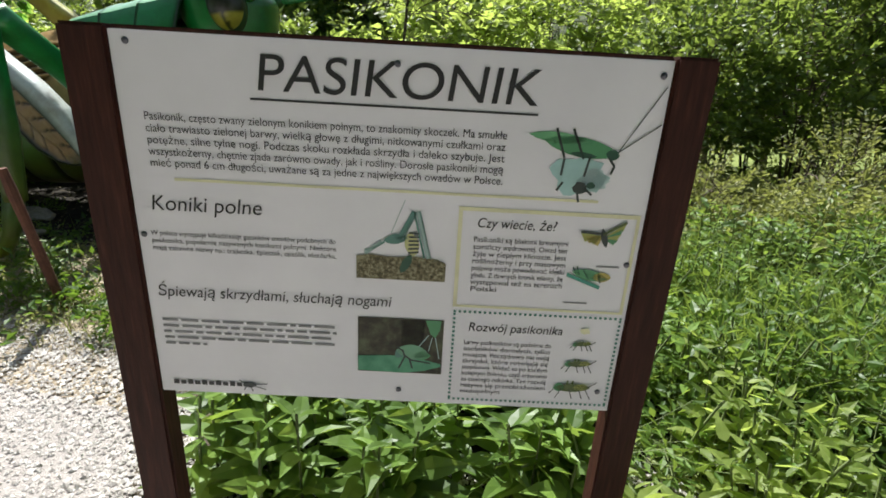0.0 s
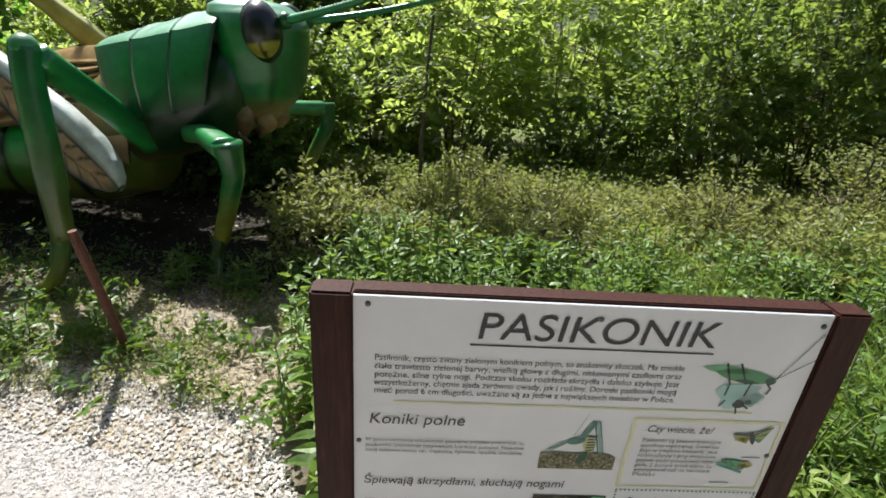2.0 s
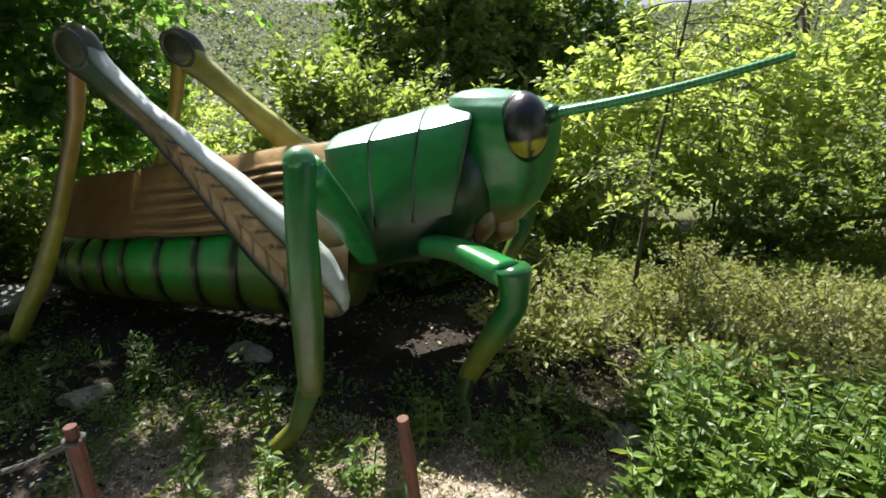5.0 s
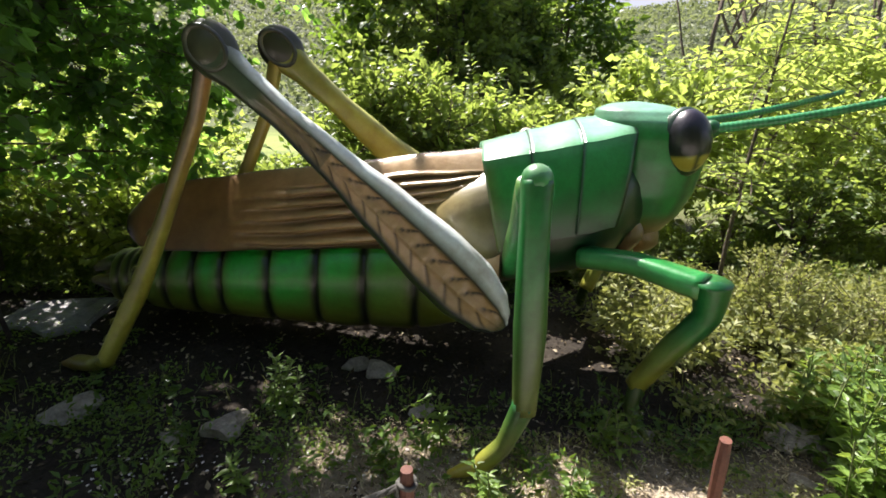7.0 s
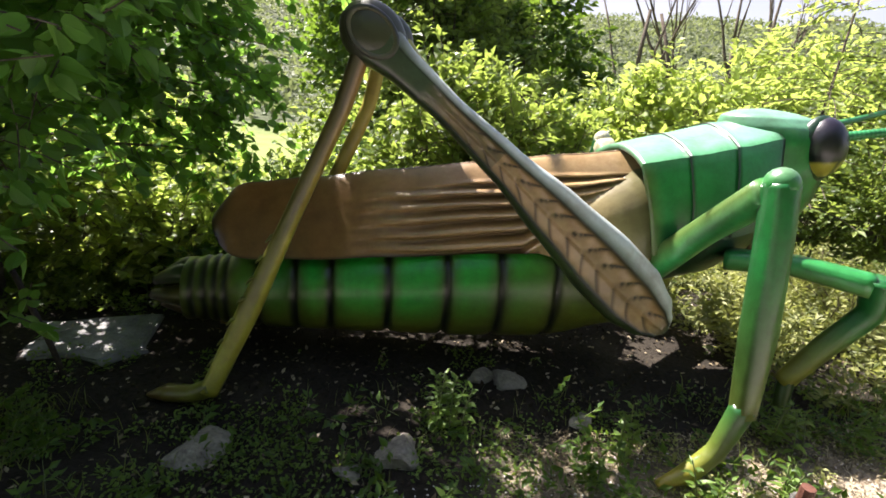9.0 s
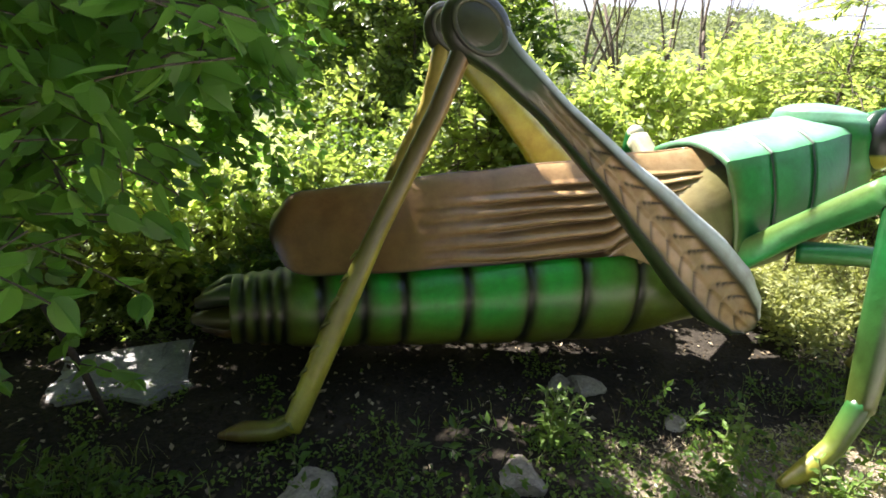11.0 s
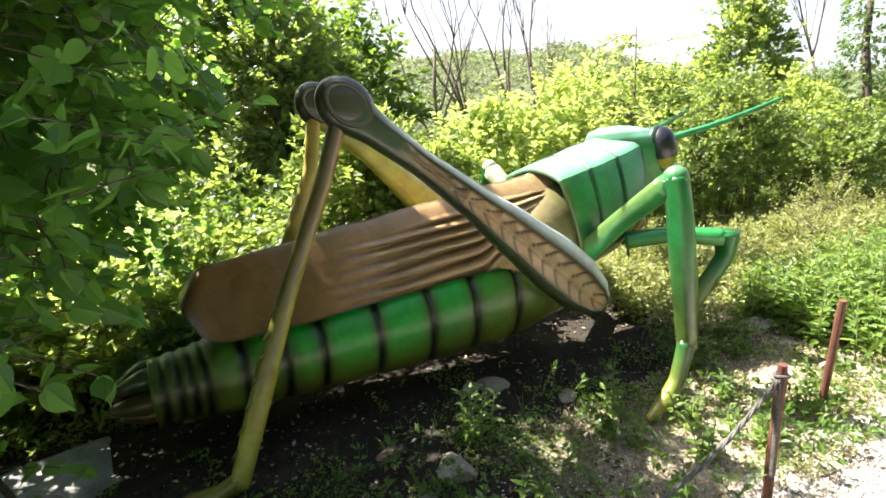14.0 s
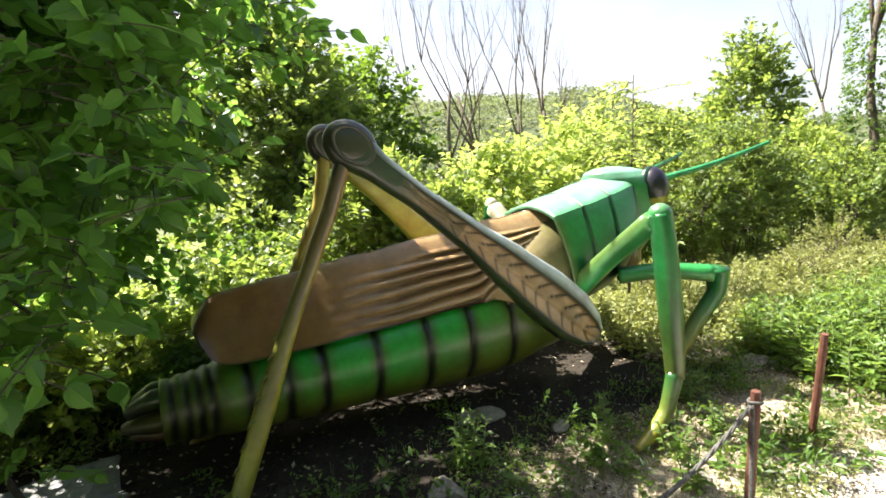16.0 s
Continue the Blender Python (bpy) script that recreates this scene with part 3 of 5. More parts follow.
    for z in zs:
        cx, rx, ry = table(HEAD, float(z))
        st.append((Vector((cx + HX, HEAD_Y, float(z) + HZ)), Vector((0, -ry, 0)), Vector((rx, 0, 0))))

    def face(t, a, i):
        z = float(zs[i])
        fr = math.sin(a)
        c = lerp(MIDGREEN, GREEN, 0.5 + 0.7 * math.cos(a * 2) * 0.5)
        # crown lightened to the same mint, as if in full sun
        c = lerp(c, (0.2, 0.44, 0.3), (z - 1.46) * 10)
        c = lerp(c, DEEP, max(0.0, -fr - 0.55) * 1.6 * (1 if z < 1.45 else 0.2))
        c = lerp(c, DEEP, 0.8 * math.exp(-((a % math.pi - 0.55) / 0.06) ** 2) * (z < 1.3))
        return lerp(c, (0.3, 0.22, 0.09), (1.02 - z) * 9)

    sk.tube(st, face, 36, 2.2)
    # brow ridge, cheeks and mouth parts
    for s in (-1, 1):
        sk.limb([(-1.780, HEAD_Y + s * 0.16, 1.050), (-1.750, HEAD_Y + s * 0.19, 0.940), (-1.780, HEAD_Y + s * 0.15, 0.820)], [(0.07, 0.05), (0.075, 0.05), (0.03, 0.025)], lambda t, a, i: lerp((0.32, 0.22, 0.1), DARKBROWN, t * 0.8), 10, 2.2, 5)
        sk.limb([(-1.660, HEAD_Y + s * 0.12, 0.990), (-1.630, HEAD_Y + s * 0.12, 0.890), (-1.680, HEAD_Y + s * 0.09, 0.820)], [(0.075, 0.05), (0.07, 0.05), (0.02, 0.02)], lambda t, a, i: lerp((0.36, 0.26, 0.1), BROWN, t), 10, 2.2, 5)
        sk.limb([(-1.820, HEAD_Y + s * 0.12, 0.960), (-1.820, HEAD_Y + s * 0.13, 0.800), (-1.780, HEAD_Y + s * 0.1, 0.740)], [(0.03, 0.03), (0.025, 0.025), (0.018, 0.018)], lambda t, a, i: DARKBROWN, 8, 2.0, 4)
        # eye: a dark bead in a socket, its lower rim yellow
        fr = Matrix.Rotation(radians(-8), 3, "Y")
        sk.ball((-1.555, HEAD_Y + s * 0.235, 1.465), (0.135, 0.075, 0.185), lambda d: lerp(DEEP, BLACK, 0.3), 14, 22, fr)
        sk.ball((-1.545, HEAD_Y + s * 0.25, 1.475), (0.118, 0.115, 0.165), lambda d, s=s: lerp(YELLOW, BLACK, 0.9 if abs(d.x - 0.1) < 0.13 else 0.0) if d.z < -0.36 else lerp(BLACK, (0.02, 0.015, 0.03), d.z), 26, 30, fr)
        # antenna with rings
        n = 46
        a0, a1 = Vector((-1.410, HEAD_Y + s * 0.2, 1.535)), (Vector((-0.47, 3.0, 1.785)) if s < 0 else Vector((-0.38, 3.9, 1.75)))
        st = []
        d = (a1 - a0).normalized()
        w = d.cross(Vector((0, 0, 1))).normalized()
        for i in range(n * 2 + 1):
            t = i / (n * 2)
            r = (0.03 - 0.013 * t) * (1.0 if i % 2 else 0.84)
            st.append((a0.lerp(a1, t) + Vector((0, 0, -0.02 * math.sin(math.pi * t))), w * r, w.cross(d) * r))
        sk.tube(st, lambda t, a, i: lerp((0.05, 0.34, 0.12), MIDGREEN, 0.5 * (i % 2) + 0.3 * t), 9, 2.0)
        sk.ball(a0, (0.05, 0.045, 0.05), lambda d: MIDGREEN, 8, 10)

    # front and middle legs
    def green_leg(low):
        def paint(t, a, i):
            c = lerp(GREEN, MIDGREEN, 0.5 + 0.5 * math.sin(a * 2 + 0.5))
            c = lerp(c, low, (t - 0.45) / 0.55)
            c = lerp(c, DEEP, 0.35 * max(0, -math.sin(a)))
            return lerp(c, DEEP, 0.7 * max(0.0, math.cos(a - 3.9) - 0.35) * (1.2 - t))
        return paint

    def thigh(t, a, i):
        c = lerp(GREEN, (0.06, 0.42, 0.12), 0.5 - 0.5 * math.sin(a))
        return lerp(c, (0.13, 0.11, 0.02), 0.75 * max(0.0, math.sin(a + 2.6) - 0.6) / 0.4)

    front = [((-2.03, 3.2, 0.84), (-1.83, 2.97, 0.885), (-1.59, 2.74, 0.86)), ((-1.57, 2.72, 0.9), (-1.56, 2.73, 0.72), (-1.66, 2.81, 0.5), (-1.78, 2.88, 0.24)), ((-1.77, 2.87, 0.28), (-1.8, 2.83, 0.12), (-1.74, 2.71, 0.03))]
    mid = [((-2.42, 3.3, 0.74), (-2.42, 2.92, 1.06), (-2.43, 2.55, 1.33)), ((-2.43, 2.51, 1.37), (-2.43, 2.48, 1.18), (-2.42, 2.44, 0.76), (-2.42, 2.41, 0.38)), ((-2.42, 2.41, 0.42), (-2.5, 2.41, 0.2), (-2.6, 2.42, 0.08), (-2.74, 2.42, 0.02))]
    for far in (False, True):
        def side(p, shift=0.0, fx=0.0):
            return (p[0] + fx, 7.06 - p[1] + shift, p[2]) if far else p
        for k, (leg, fx) in enumerate(((front, 0.05), (mid, 0.2))):
            th, ti, ft = [[side(p, 0.05, fx * (0 if p[1] > 3.1 else 1)) for p in q] for q in leg]
            if k == 0:
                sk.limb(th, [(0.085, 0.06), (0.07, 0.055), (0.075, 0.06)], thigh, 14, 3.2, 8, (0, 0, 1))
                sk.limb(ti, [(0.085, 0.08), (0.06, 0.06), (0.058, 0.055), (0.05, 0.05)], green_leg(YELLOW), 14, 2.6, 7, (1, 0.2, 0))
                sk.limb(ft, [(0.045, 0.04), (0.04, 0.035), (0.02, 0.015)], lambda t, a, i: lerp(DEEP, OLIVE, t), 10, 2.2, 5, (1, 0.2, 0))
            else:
                # far thigh and knee are cream: sun on green, put into the colour
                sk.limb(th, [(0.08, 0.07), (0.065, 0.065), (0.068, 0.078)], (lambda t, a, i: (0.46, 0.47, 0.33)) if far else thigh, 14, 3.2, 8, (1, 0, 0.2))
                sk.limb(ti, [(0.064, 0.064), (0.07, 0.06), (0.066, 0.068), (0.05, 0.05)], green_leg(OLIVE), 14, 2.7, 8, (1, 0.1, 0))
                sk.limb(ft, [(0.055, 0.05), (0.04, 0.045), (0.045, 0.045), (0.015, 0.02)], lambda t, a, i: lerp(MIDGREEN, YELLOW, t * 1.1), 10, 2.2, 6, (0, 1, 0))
                sk.ball(ti[0], (0.066, 0.07, 0.066), lambda d, far=far: (0.5, 0.5, 0.38) if far else lerp(GREEN, PALE, max(0, d.z) * 0.3), 10, 14)

    # hind legs: a broad thigh with a fishbone relief, a round knee, a long shin
    for far in (False, True):
        yk = (lambda y: 7.3 - y) if far else (lambda y: y)
        base, knee = Vector((-2.47, yk(2.99), 0.5)), Vector((-4.01 + (0.09 if far else 0.0), yk(3.25), 1.83 + (0.06 if far else 0.0)))
        d = (knee - base).normalized()
        out = Vector((0, -1 if not far else 1, 0))
        out = (out - d * out.dot(d)).normalized()
        up = d.cross(out).normalized()
        if up.z < 0:
            up = -up
        ln = (knee - base).length
        WIDTH = [(0.0, 0.03, 0.03), (0.02, 0.085, 0.055), (0.06, 0.14, 0.075), (0.14, 0.182, 0.09), (0.25, 0.182, 0.092), (0.42, 0.146, 0.08), (0.6, 0.098, 0.066), (0.78, 0.074, 0.058), (0.92, 0.086, 0.06), (1.0, 0.115, 0.064)]
        n, m = 255, 128
        grid, cols = [], []
        for i in range(n + 1):
            t = i / n
            w, th = table(WIDTH, t)
            c = base + d * (ln * t) + up * (0.02 * math.sin(math.pi * t))
            row, cr = [], []
            for j in range(m):
                a = 2 * math.pi * j / m
                ca, sa = math.cos(a), math.sin(a)
                e = 2 / 3.0
                q, o = math.copysign(abs(ca) ** e, ca), math.copysign(abs(sa) ** e, sa)
                pq = (q + 0.16) / 0.58
                panel = max(0.0, 1 - abs(pq) ** 8) * (1 if o > 0.3 else 0) * min(1, max(0, (0.86 - t) / 0.1)) * min(1, t / 0.05)
                ph = (t * 17 + 0.9 * abs(pq) + 0.08 * math.sin(t * 41)) % 1.0
                bar = math.exp(-((ph - 0.5) / 0.085) ** 2) * panel * (1 if t < 0.7 else 0.3) * (1.0 if pq > 0 else 0.65) * min(1.0, max(0.0, (0.98 - abs(pq)) * 8))
                mid_line = math.exp(-(pq / 0.13) ** 2) * panel
                sink = 0.028 * panel - 0.016 * mid_line + 0.014 * bar
                row.append(tuple(c + up * (q * w) + out * (o * th - (sink if o > 0 else 0))))
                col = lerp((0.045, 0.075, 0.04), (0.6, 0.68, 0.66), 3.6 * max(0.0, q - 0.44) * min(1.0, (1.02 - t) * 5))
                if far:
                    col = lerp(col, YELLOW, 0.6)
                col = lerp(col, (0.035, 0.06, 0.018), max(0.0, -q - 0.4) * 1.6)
                if far and o < 0.3:
                    col = lerp(col, (0.42, 0.42, 0.06), 0.75)
                col = lerp(col, (0.5, 0.33, 0.17), panel * (0.95 if t < 0.62 else 0.45))
                col = lerp(col, (0.018, 0.011, 0.007), min(1.0, 1.5 * bar) * (0.95 if abs(pq) > 0.12 else 0.2))
                rim = math.exp(-((abs(pq) - 1.02) / 0.07) ** 2) * (o > 0.2) * (t < 0.97)
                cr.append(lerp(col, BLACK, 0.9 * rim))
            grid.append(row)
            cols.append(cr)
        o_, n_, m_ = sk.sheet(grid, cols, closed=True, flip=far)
        sk.f.append(tuple(range(o_, o_ + m)))
        # knee: disc with a raised ring
        kc = knee + d * 0.06 + up * 0.01
        kf = Matrix((d, out, up)).transposed()
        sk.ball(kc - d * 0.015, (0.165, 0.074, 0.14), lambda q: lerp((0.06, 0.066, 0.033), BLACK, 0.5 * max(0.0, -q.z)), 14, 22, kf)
        for s in (-1, 1):
            grid, cols = [], []
            for i in range(25):
                a = 2 * math.pi * i / 24
                row, cr = [], []
                for j in range(9):
                    b = 2 * math.pi * j / 8
                    r = 0.104 + 0.015 * math.cos(b)
                    row.append(tuple(kc - d * 0.01 + d * (1.2 * r * math.cos(a)) + up * (0.85 * r * math.sin(a)) + Vector((0, s * (0.054 + 0.015 * math.sin(b)), 0))))
                    cr.append(lerp((0.17, 0.17, 0.1), BLACK, 0.4 + 0.45 * math.sin(b + 1)))
                grid.append(row)
                cols.append(cr)
            sk.sheet(grid, cols)
        fx = 0.12 if far else 0.0
        shin = [(kc.x - 0.02, kc.y, kc.z - 0.03), (-4.18 + fx, yk(3.29), 1.52), (-4.44 + fx, yk(3.3), 0.95), (-4.64 + fx, yk(3.25), 0.5), (-4.84 + fx, yk(3.13), 0.07)]

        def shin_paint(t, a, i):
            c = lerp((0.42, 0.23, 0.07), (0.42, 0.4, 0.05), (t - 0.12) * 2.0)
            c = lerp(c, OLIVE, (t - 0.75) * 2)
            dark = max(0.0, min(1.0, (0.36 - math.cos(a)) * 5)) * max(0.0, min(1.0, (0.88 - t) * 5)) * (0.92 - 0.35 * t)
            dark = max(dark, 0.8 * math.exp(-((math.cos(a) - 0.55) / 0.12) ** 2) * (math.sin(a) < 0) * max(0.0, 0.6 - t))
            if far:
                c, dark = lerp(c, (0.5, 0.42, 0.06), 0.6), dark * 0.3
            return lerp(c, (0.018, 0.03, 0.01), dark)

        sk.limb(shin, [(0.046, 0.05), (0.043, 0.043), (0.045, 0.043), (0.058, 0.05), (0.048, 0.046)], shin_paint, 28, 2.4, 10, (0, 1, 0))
        for i in range(7):
            t = 0.45 + 0.075 * i
            p = Vector(shin[2]).lerp(Vector(shin[4]), (t - 0.4) / 0.62)
            sk.limb([p, p + Vector((-0.055, 0, 0.0)), p + Vector((-0.085, 0, -0.035))], [(0.014, 0.014), (0.011, 0.011), (0.003, 0.003)], lambda t, a, i: OLIVE, 6, 2.0, 2)
        sk.limb([(-4.82 + fx, yk(3.14), 0.1), (-4.93 + fx, yk(3.16), 0.05), (-5.06 + fx, yk(3.19), 0.04), (-5.17 + fx, yk(3.21), 0.015)], [(0.055, 0.05), (0.05, 0.045), (0.055, 0.045), (0.012, 0.012)], lambda t, a, i: lerp(OLIVE, BROWN, t * 0.7), 10, 2.2, 6, (0, 0, 1))

    org = (-3.2, 3.62, 0.0)
    me = sk.mesh("grasshopper_statue", sculpture_material(), org)
    place("grasshopper_statue", me, m=pose(*org), label="giant green and brown painted grasshopper sculpture standing among weeds", category="sculpture")


grasshopper()


# ---- information sign ----
def sign_wood():
    k = Mat("brown stained wood", rough=0.65, spec=0.22)
    mp = k.node("ShaderNodeMapping")
    mp.inputs["Scale"].default_value = (9.0, 9.0, 0.8)
    k.l.new(k.coords(), mp.inputs["Vector"])
    g = k.noise(14.0, 6.0, 0.65, mp.outputs[0])
    k.colour(k.ramp(g, [(0.3, (0.018, 0.005, 0.003)), (0.55, (0.042, 0.012, 0.007)), (0.8, (0.085, 0.028, 0.016))]))
    k.bump(g, 0.35, 0.004)
    return k.m


M_SIGNWOOD = sign_wood()
M_INK = plain_material("black print", (0.02, 0.02, 0.022), 0.5, 0.05)
M_SCREW = plain_material("screw", (0.12, 0.12, 0.14), 0.4, 0.1, 0.8)


def board_material():
    k = Mat("white printed sheet", rough=0.38, spec=0.45)
    k.colour(k.ramp(k.noise(3.0, 5.0), [(0.3, (0.7, 0.69, 0.73)), (0.7, (0.8, 0.79, 0.83))]))
    k.bump(k.noise(2.2, 2.0), 0.06, 0.02)
    return k.m


def flat_colour(name, c):
    return plain_material(name, c, 0.45, 0.12)


def info_sign():
    root = tagged(new("information_sign"), "white printed information board on two brown wooden posts", "sign")
    # board coordinates: x from the upper left screw, z the height above the path
    root.matrix_basis = pose(-0.342, 0.695, 0.084, 0, 1.8, 6.5)
    for x0, x1 in ((-0.092, -0.026), (0.742, 0.802)):
        bm = box(bmesh.new(), x0, x1, -0.006, 0.04, -0.2, 1.075, 0.004)
        part("post", bm, M_SIGNWOOD, root, "brown stained wooden post")
    bm = box(bmesh.new(), -0.026, 0.742, 0.006, 0.04, 1.062, 1.075, 0.002)
    part("top_rail", bm, M_SIGNWOOD, root, "brown top rail with worn paint")
    bm = box(bmesh.new(), -0.026, 0.742, 0.0, 0.006, 0.497, 1.069, 0.001)
    board = part("board", bm, board_material(), root, "white printed plastic board")
    bm = box(bmesh.new(), -0.026, 0.742, 0.0065, 0.02, 0.505, 1.06)
    part("backing", bm, M_SIGNWOOD, root)
    # screws
    for x, z in ((-0.003, 1.055), (0.729, 1.049), (-0.017, 0.78), (0.727, 0.77), (0.378, 0.522), (0.718, 0.536), (0.364, 1.045)):
        bm = bmesh.new()
        bmesh.ops.create_uvsphere(bm, u_segments=10, v_segments=6, radius=0.0048, matrix=Matrix.Translation((x, -0.001, z)) @ Matrix.Diagonal((1, 0.5, 1, 1)))
        part("screw", bm, M_SCREW, root, "small dark screw head")
    face = -0.0012

    def strip(name, pts, mat, label=""):
        """A flat printed outline on the board."""
        bm = bmesh.new()
        bm.faces.new([bm.verts.new((x, face, z)) for x, z in pts])
        ob = part(name, bm, mat, board, label)
        return ob

    def bars(name, rects, mat, label="", y=face):
        bm = bmesh.new()
        for x0, z0, x1, z1 in rects:
            bm.faces.new([bm.verts.new(p) for p in ((x0, y, z0), (x1, y, z0), (x1, y, z1), (x0, y, z1))])
        return part(name, bm, mat, board, label)

    def line(name, p, q, w, mat):
        (x0, z0), (x1, z1) = p, q
        n = Vector((z0 - z1, x1 - x0)).normalized() * (w / 2)
        return strip(name, [(x0 - n.x, z0 - n.y), (x1 - n.x, z1 - n.y), (x1 + n.x, z1 + n.y), (x0 + n.x, z0 + n.y)], mat)

    def words(body, x0, x1, z, size, shear=0.0):
        """One line of print from x0 to x1 with its base line at z."""
        cu = bpy.data.curves.new("print", "FONT")
        plain = body.replace("ę", "e")
        cu.size, cu.shear, cu.offset = size, shear, 0.0
        cu.materials.append(M_INK)
        ob = new("print", cu)
        hooks = []
        for i, ch in enumerate(body):
            if ch == "ę":
                cu.body = plain[: i + 1]
                bpy.context.view_layer.update()
                hooks.append(ob.dimensions.x)
        cu.body = plain
        bpy.context.view_layer.update()
        width = max(ob.dimensions.x, 1e-4)
        for h in hooks:
            # the little tail under the letter
            x, s = x0 + (h - 0.2 * size) * (x1 - x0) / width, size
            strip("letter_tail", [(x, z), (x + 0.08 * s, z), (x + 0.02 * s, z - 0.1 * s), (x + 0.12 * s, z - 0.14 * s), (x + 0.1 * s, z - 0.19 * s), (x - 0.05 * s, z - 0.15 * s)], M_INK)
        ob.parent = board
        ob.matrix_basis = Matrix.Translation((x0, face - 0.0004, z)) @ Matrix.Rotation(radians(90), 4, "X") @ Matrix.Diagonal(((x1 - x0) / width, 1, 1, 1))
        return ob

    # heading
    words("PASIKONIK", 0.166, 0.556, 1.0, 0.07, 0.12)
    bars("underline", [(0.16, 0.9865, 0.563, 0.9895)], M_INK)
    lines = ["Pasikonik, często zwany zielonym konikiem polnym, to znakomity skoczek. Ma smukłe", "ciało trawiasto zielonej barwy, wielką głowę z długimi, nitkowanymi czułkami oraz",
             "potężne, silne tylne nogi. Podczas skoku rozkłada skrzydła i daleko szybuje. Jest", "wszystkożerny, chętnie zjada zarówno owady, jak i rośliny. Dorosłe pasikoniki mogą",
             "mieć ponad 6 cm długości, uważane są za jedne z największych owadów w Polsce."]
    for i, s in enumerate(lines):
        words(s, 0.008, 0.521, 0.952 - 0.0165 * i, 0.0165)
    words("Koniki polne", -0.001, 0.163, 0.82, 0.033, 0.15)
    for i, s in enumerate(["W polsce występuje kilkadziesiąt gatunków owadów podobnych do", "pasikonika, popularnie nazywanych konikami polnymi. Niektóre", "mają zabawne nazwy np.: trajkotka, śpieszek, opaślik, niezdarka."]):
        words(s, -0.006, 0.275, 0.78 - 0.012 * i, 0.0112)
    words("Śpiewają skrzydłami, słuchają nogami", -0.01, 0.361, 0.678, 0.027, 0.15)
    grey = flat_colour("grey print", (0.2, 0.2, 0.21))
    rng = random.Random(5)
    for i, x1 in enumerate((0.274, 0.274, 0.274, 0.274, 0.06)):
        x, rects = -0.008, []
        while x < x1 - 0.006:
            w = min(rng.uniform(0.008, 0.035), x1 - x)
            rects.append((x, 0.633 - 0.0107 * i, x + w, 0.6375 - 0.0107 * i))
            x += w + 0.005
        bars("text_row", rects, grey)
    words("Czy wiecie, że?", 0.489, 0.609, 0.819, 0.022, 0.2)
    for i, (s, x1) in enumerate((("Pasikoniki są bliskimi krewnymi", 0.631), ("szarańczy wędrownej. Owad ten", 0.631), ("żyje w ciepłym klimacie. Jest", 0.631), ("roślinożerny i przy masowym", 0.631), ("pojawie może powodować klęski", 0.631), ("głodu. Z dawnych kronik wiemy, że", 0.631), ("występował też na terenach", 0.631), ("Polski", 0.527))):
        words(s, 0.486, x1, 0.796 - 0.0118 * i, 0.0118)
    words("Rozwój pasikonika", 0.488, 0.642, 0.642, 0.022, 0.15)
    for i, (s, x1) in enumerate((("Larwy pasikoników są podobne do", 0.627), ("osobników dorosłych, tylko", 0.627), ("mniejsze. Początkowo nie mają", 0.627), ("skrzydeł, które rozwijają się", 0.627), ("stopniowo. Widać to po każdym", 0.627), ("kolejnym linieniu, czyli zrzuceniu", 0.627), ("za ciasnego oskórka. Ten rozwój", 0.627), ("nazywa się przeobrażeniem", 0.627), ("niezupełnym", 0.55))):
        words(s, 0.483, x1, 0.617 - 0.0118 * i, 0.0115)
    # printed lines and frames
    yel = flat_colour("yellow print", (0.8, 0.78, 0.5))
    bars("yellow_line", [(0.04, 0.866, 0.667, 0.87)], yel)
    bars("yellow_frame", [(0.461, 0.844, 0.735, 0.85), (0.461, 0.688, 0.467, 0.844), (0.461, 0.684, 0.735, 0.688), (0.73, 0.688, 0.735, 0.844)], yel)
    teal = flat_colour("teal print", (0.05, 0.22, 0.17))
    dots = []
    for i in range(34):
        x = 0.463 + i * 0.00815
        dots += [(x, 0.674, x + 0.004, 0.678), (x, 0.507, x + 0.004, 0.511)]
    for i in range(21):
        z = 0.511 + i * 0.0079
        dots += [(0.463, z, 0.467, z + 0.004), (0.732, z, 0.736, z + 0.004)]
    bars("dotted_frame", dots, teal)
    bars("logo_bars", [(-0.026 + 0.022 + i * 0.0118, 0.513, -0.026 + 0.031 + i * 0.0118, 0.5225 - 0.002 * (i % 2)) for i in range(11)], M_INK)
    # pictures: plain shapes in their colours
    gr, gd, bl, bk = flat_colour("printed green", (0.09, 0.3, 0.13)), flat_colour("printed dark green", (0.02, 0.085, 0.05)), flat_colour("printed pale blue", (0.4, 0.62, 0.6)), flat_colour("printed dark", (0.03, 0.045, 0.04))

    def leafshape(name, x0, z0, x1, z1, w, mat, n=9):
        d = Vector((x1 - x0, z1 - z0))
        nrm = Vector((-d.y, d.x)).normalized()
        up, dn = [], []
        for i in range(n):
            t = i / (n - 1)
            o = nrm * (w * math.sin(math.pi * t) ** 0.7)
            p = Vector((x0, z0)) + d * t
            up.append(tuple(p + o))
            dn.append(tuple(p - o))
        return strip(name, dn + up[::-1][1:-1], mat)

    def blob(name, x, z, r, mat, seed):
        rr = random.Random(seed)
        return strip(name, [(x + r * rr.uniform(0.75, 1.2) * math.cos(a * 0.349), z + 0.75 * r * rr.uniform(0.75, 1.2) * math.sin(a * 0.349)) for a in range(18)], mat)

    blob("flower_picture", 0.632, 0.905, 0.04, bl, 2)
    blob("flower_picture", 0.655, 0.9, 0.022, flat_colour("printed ice blue", (0.55, 0.72, 0.7)), 6)
    face -= 0.0003
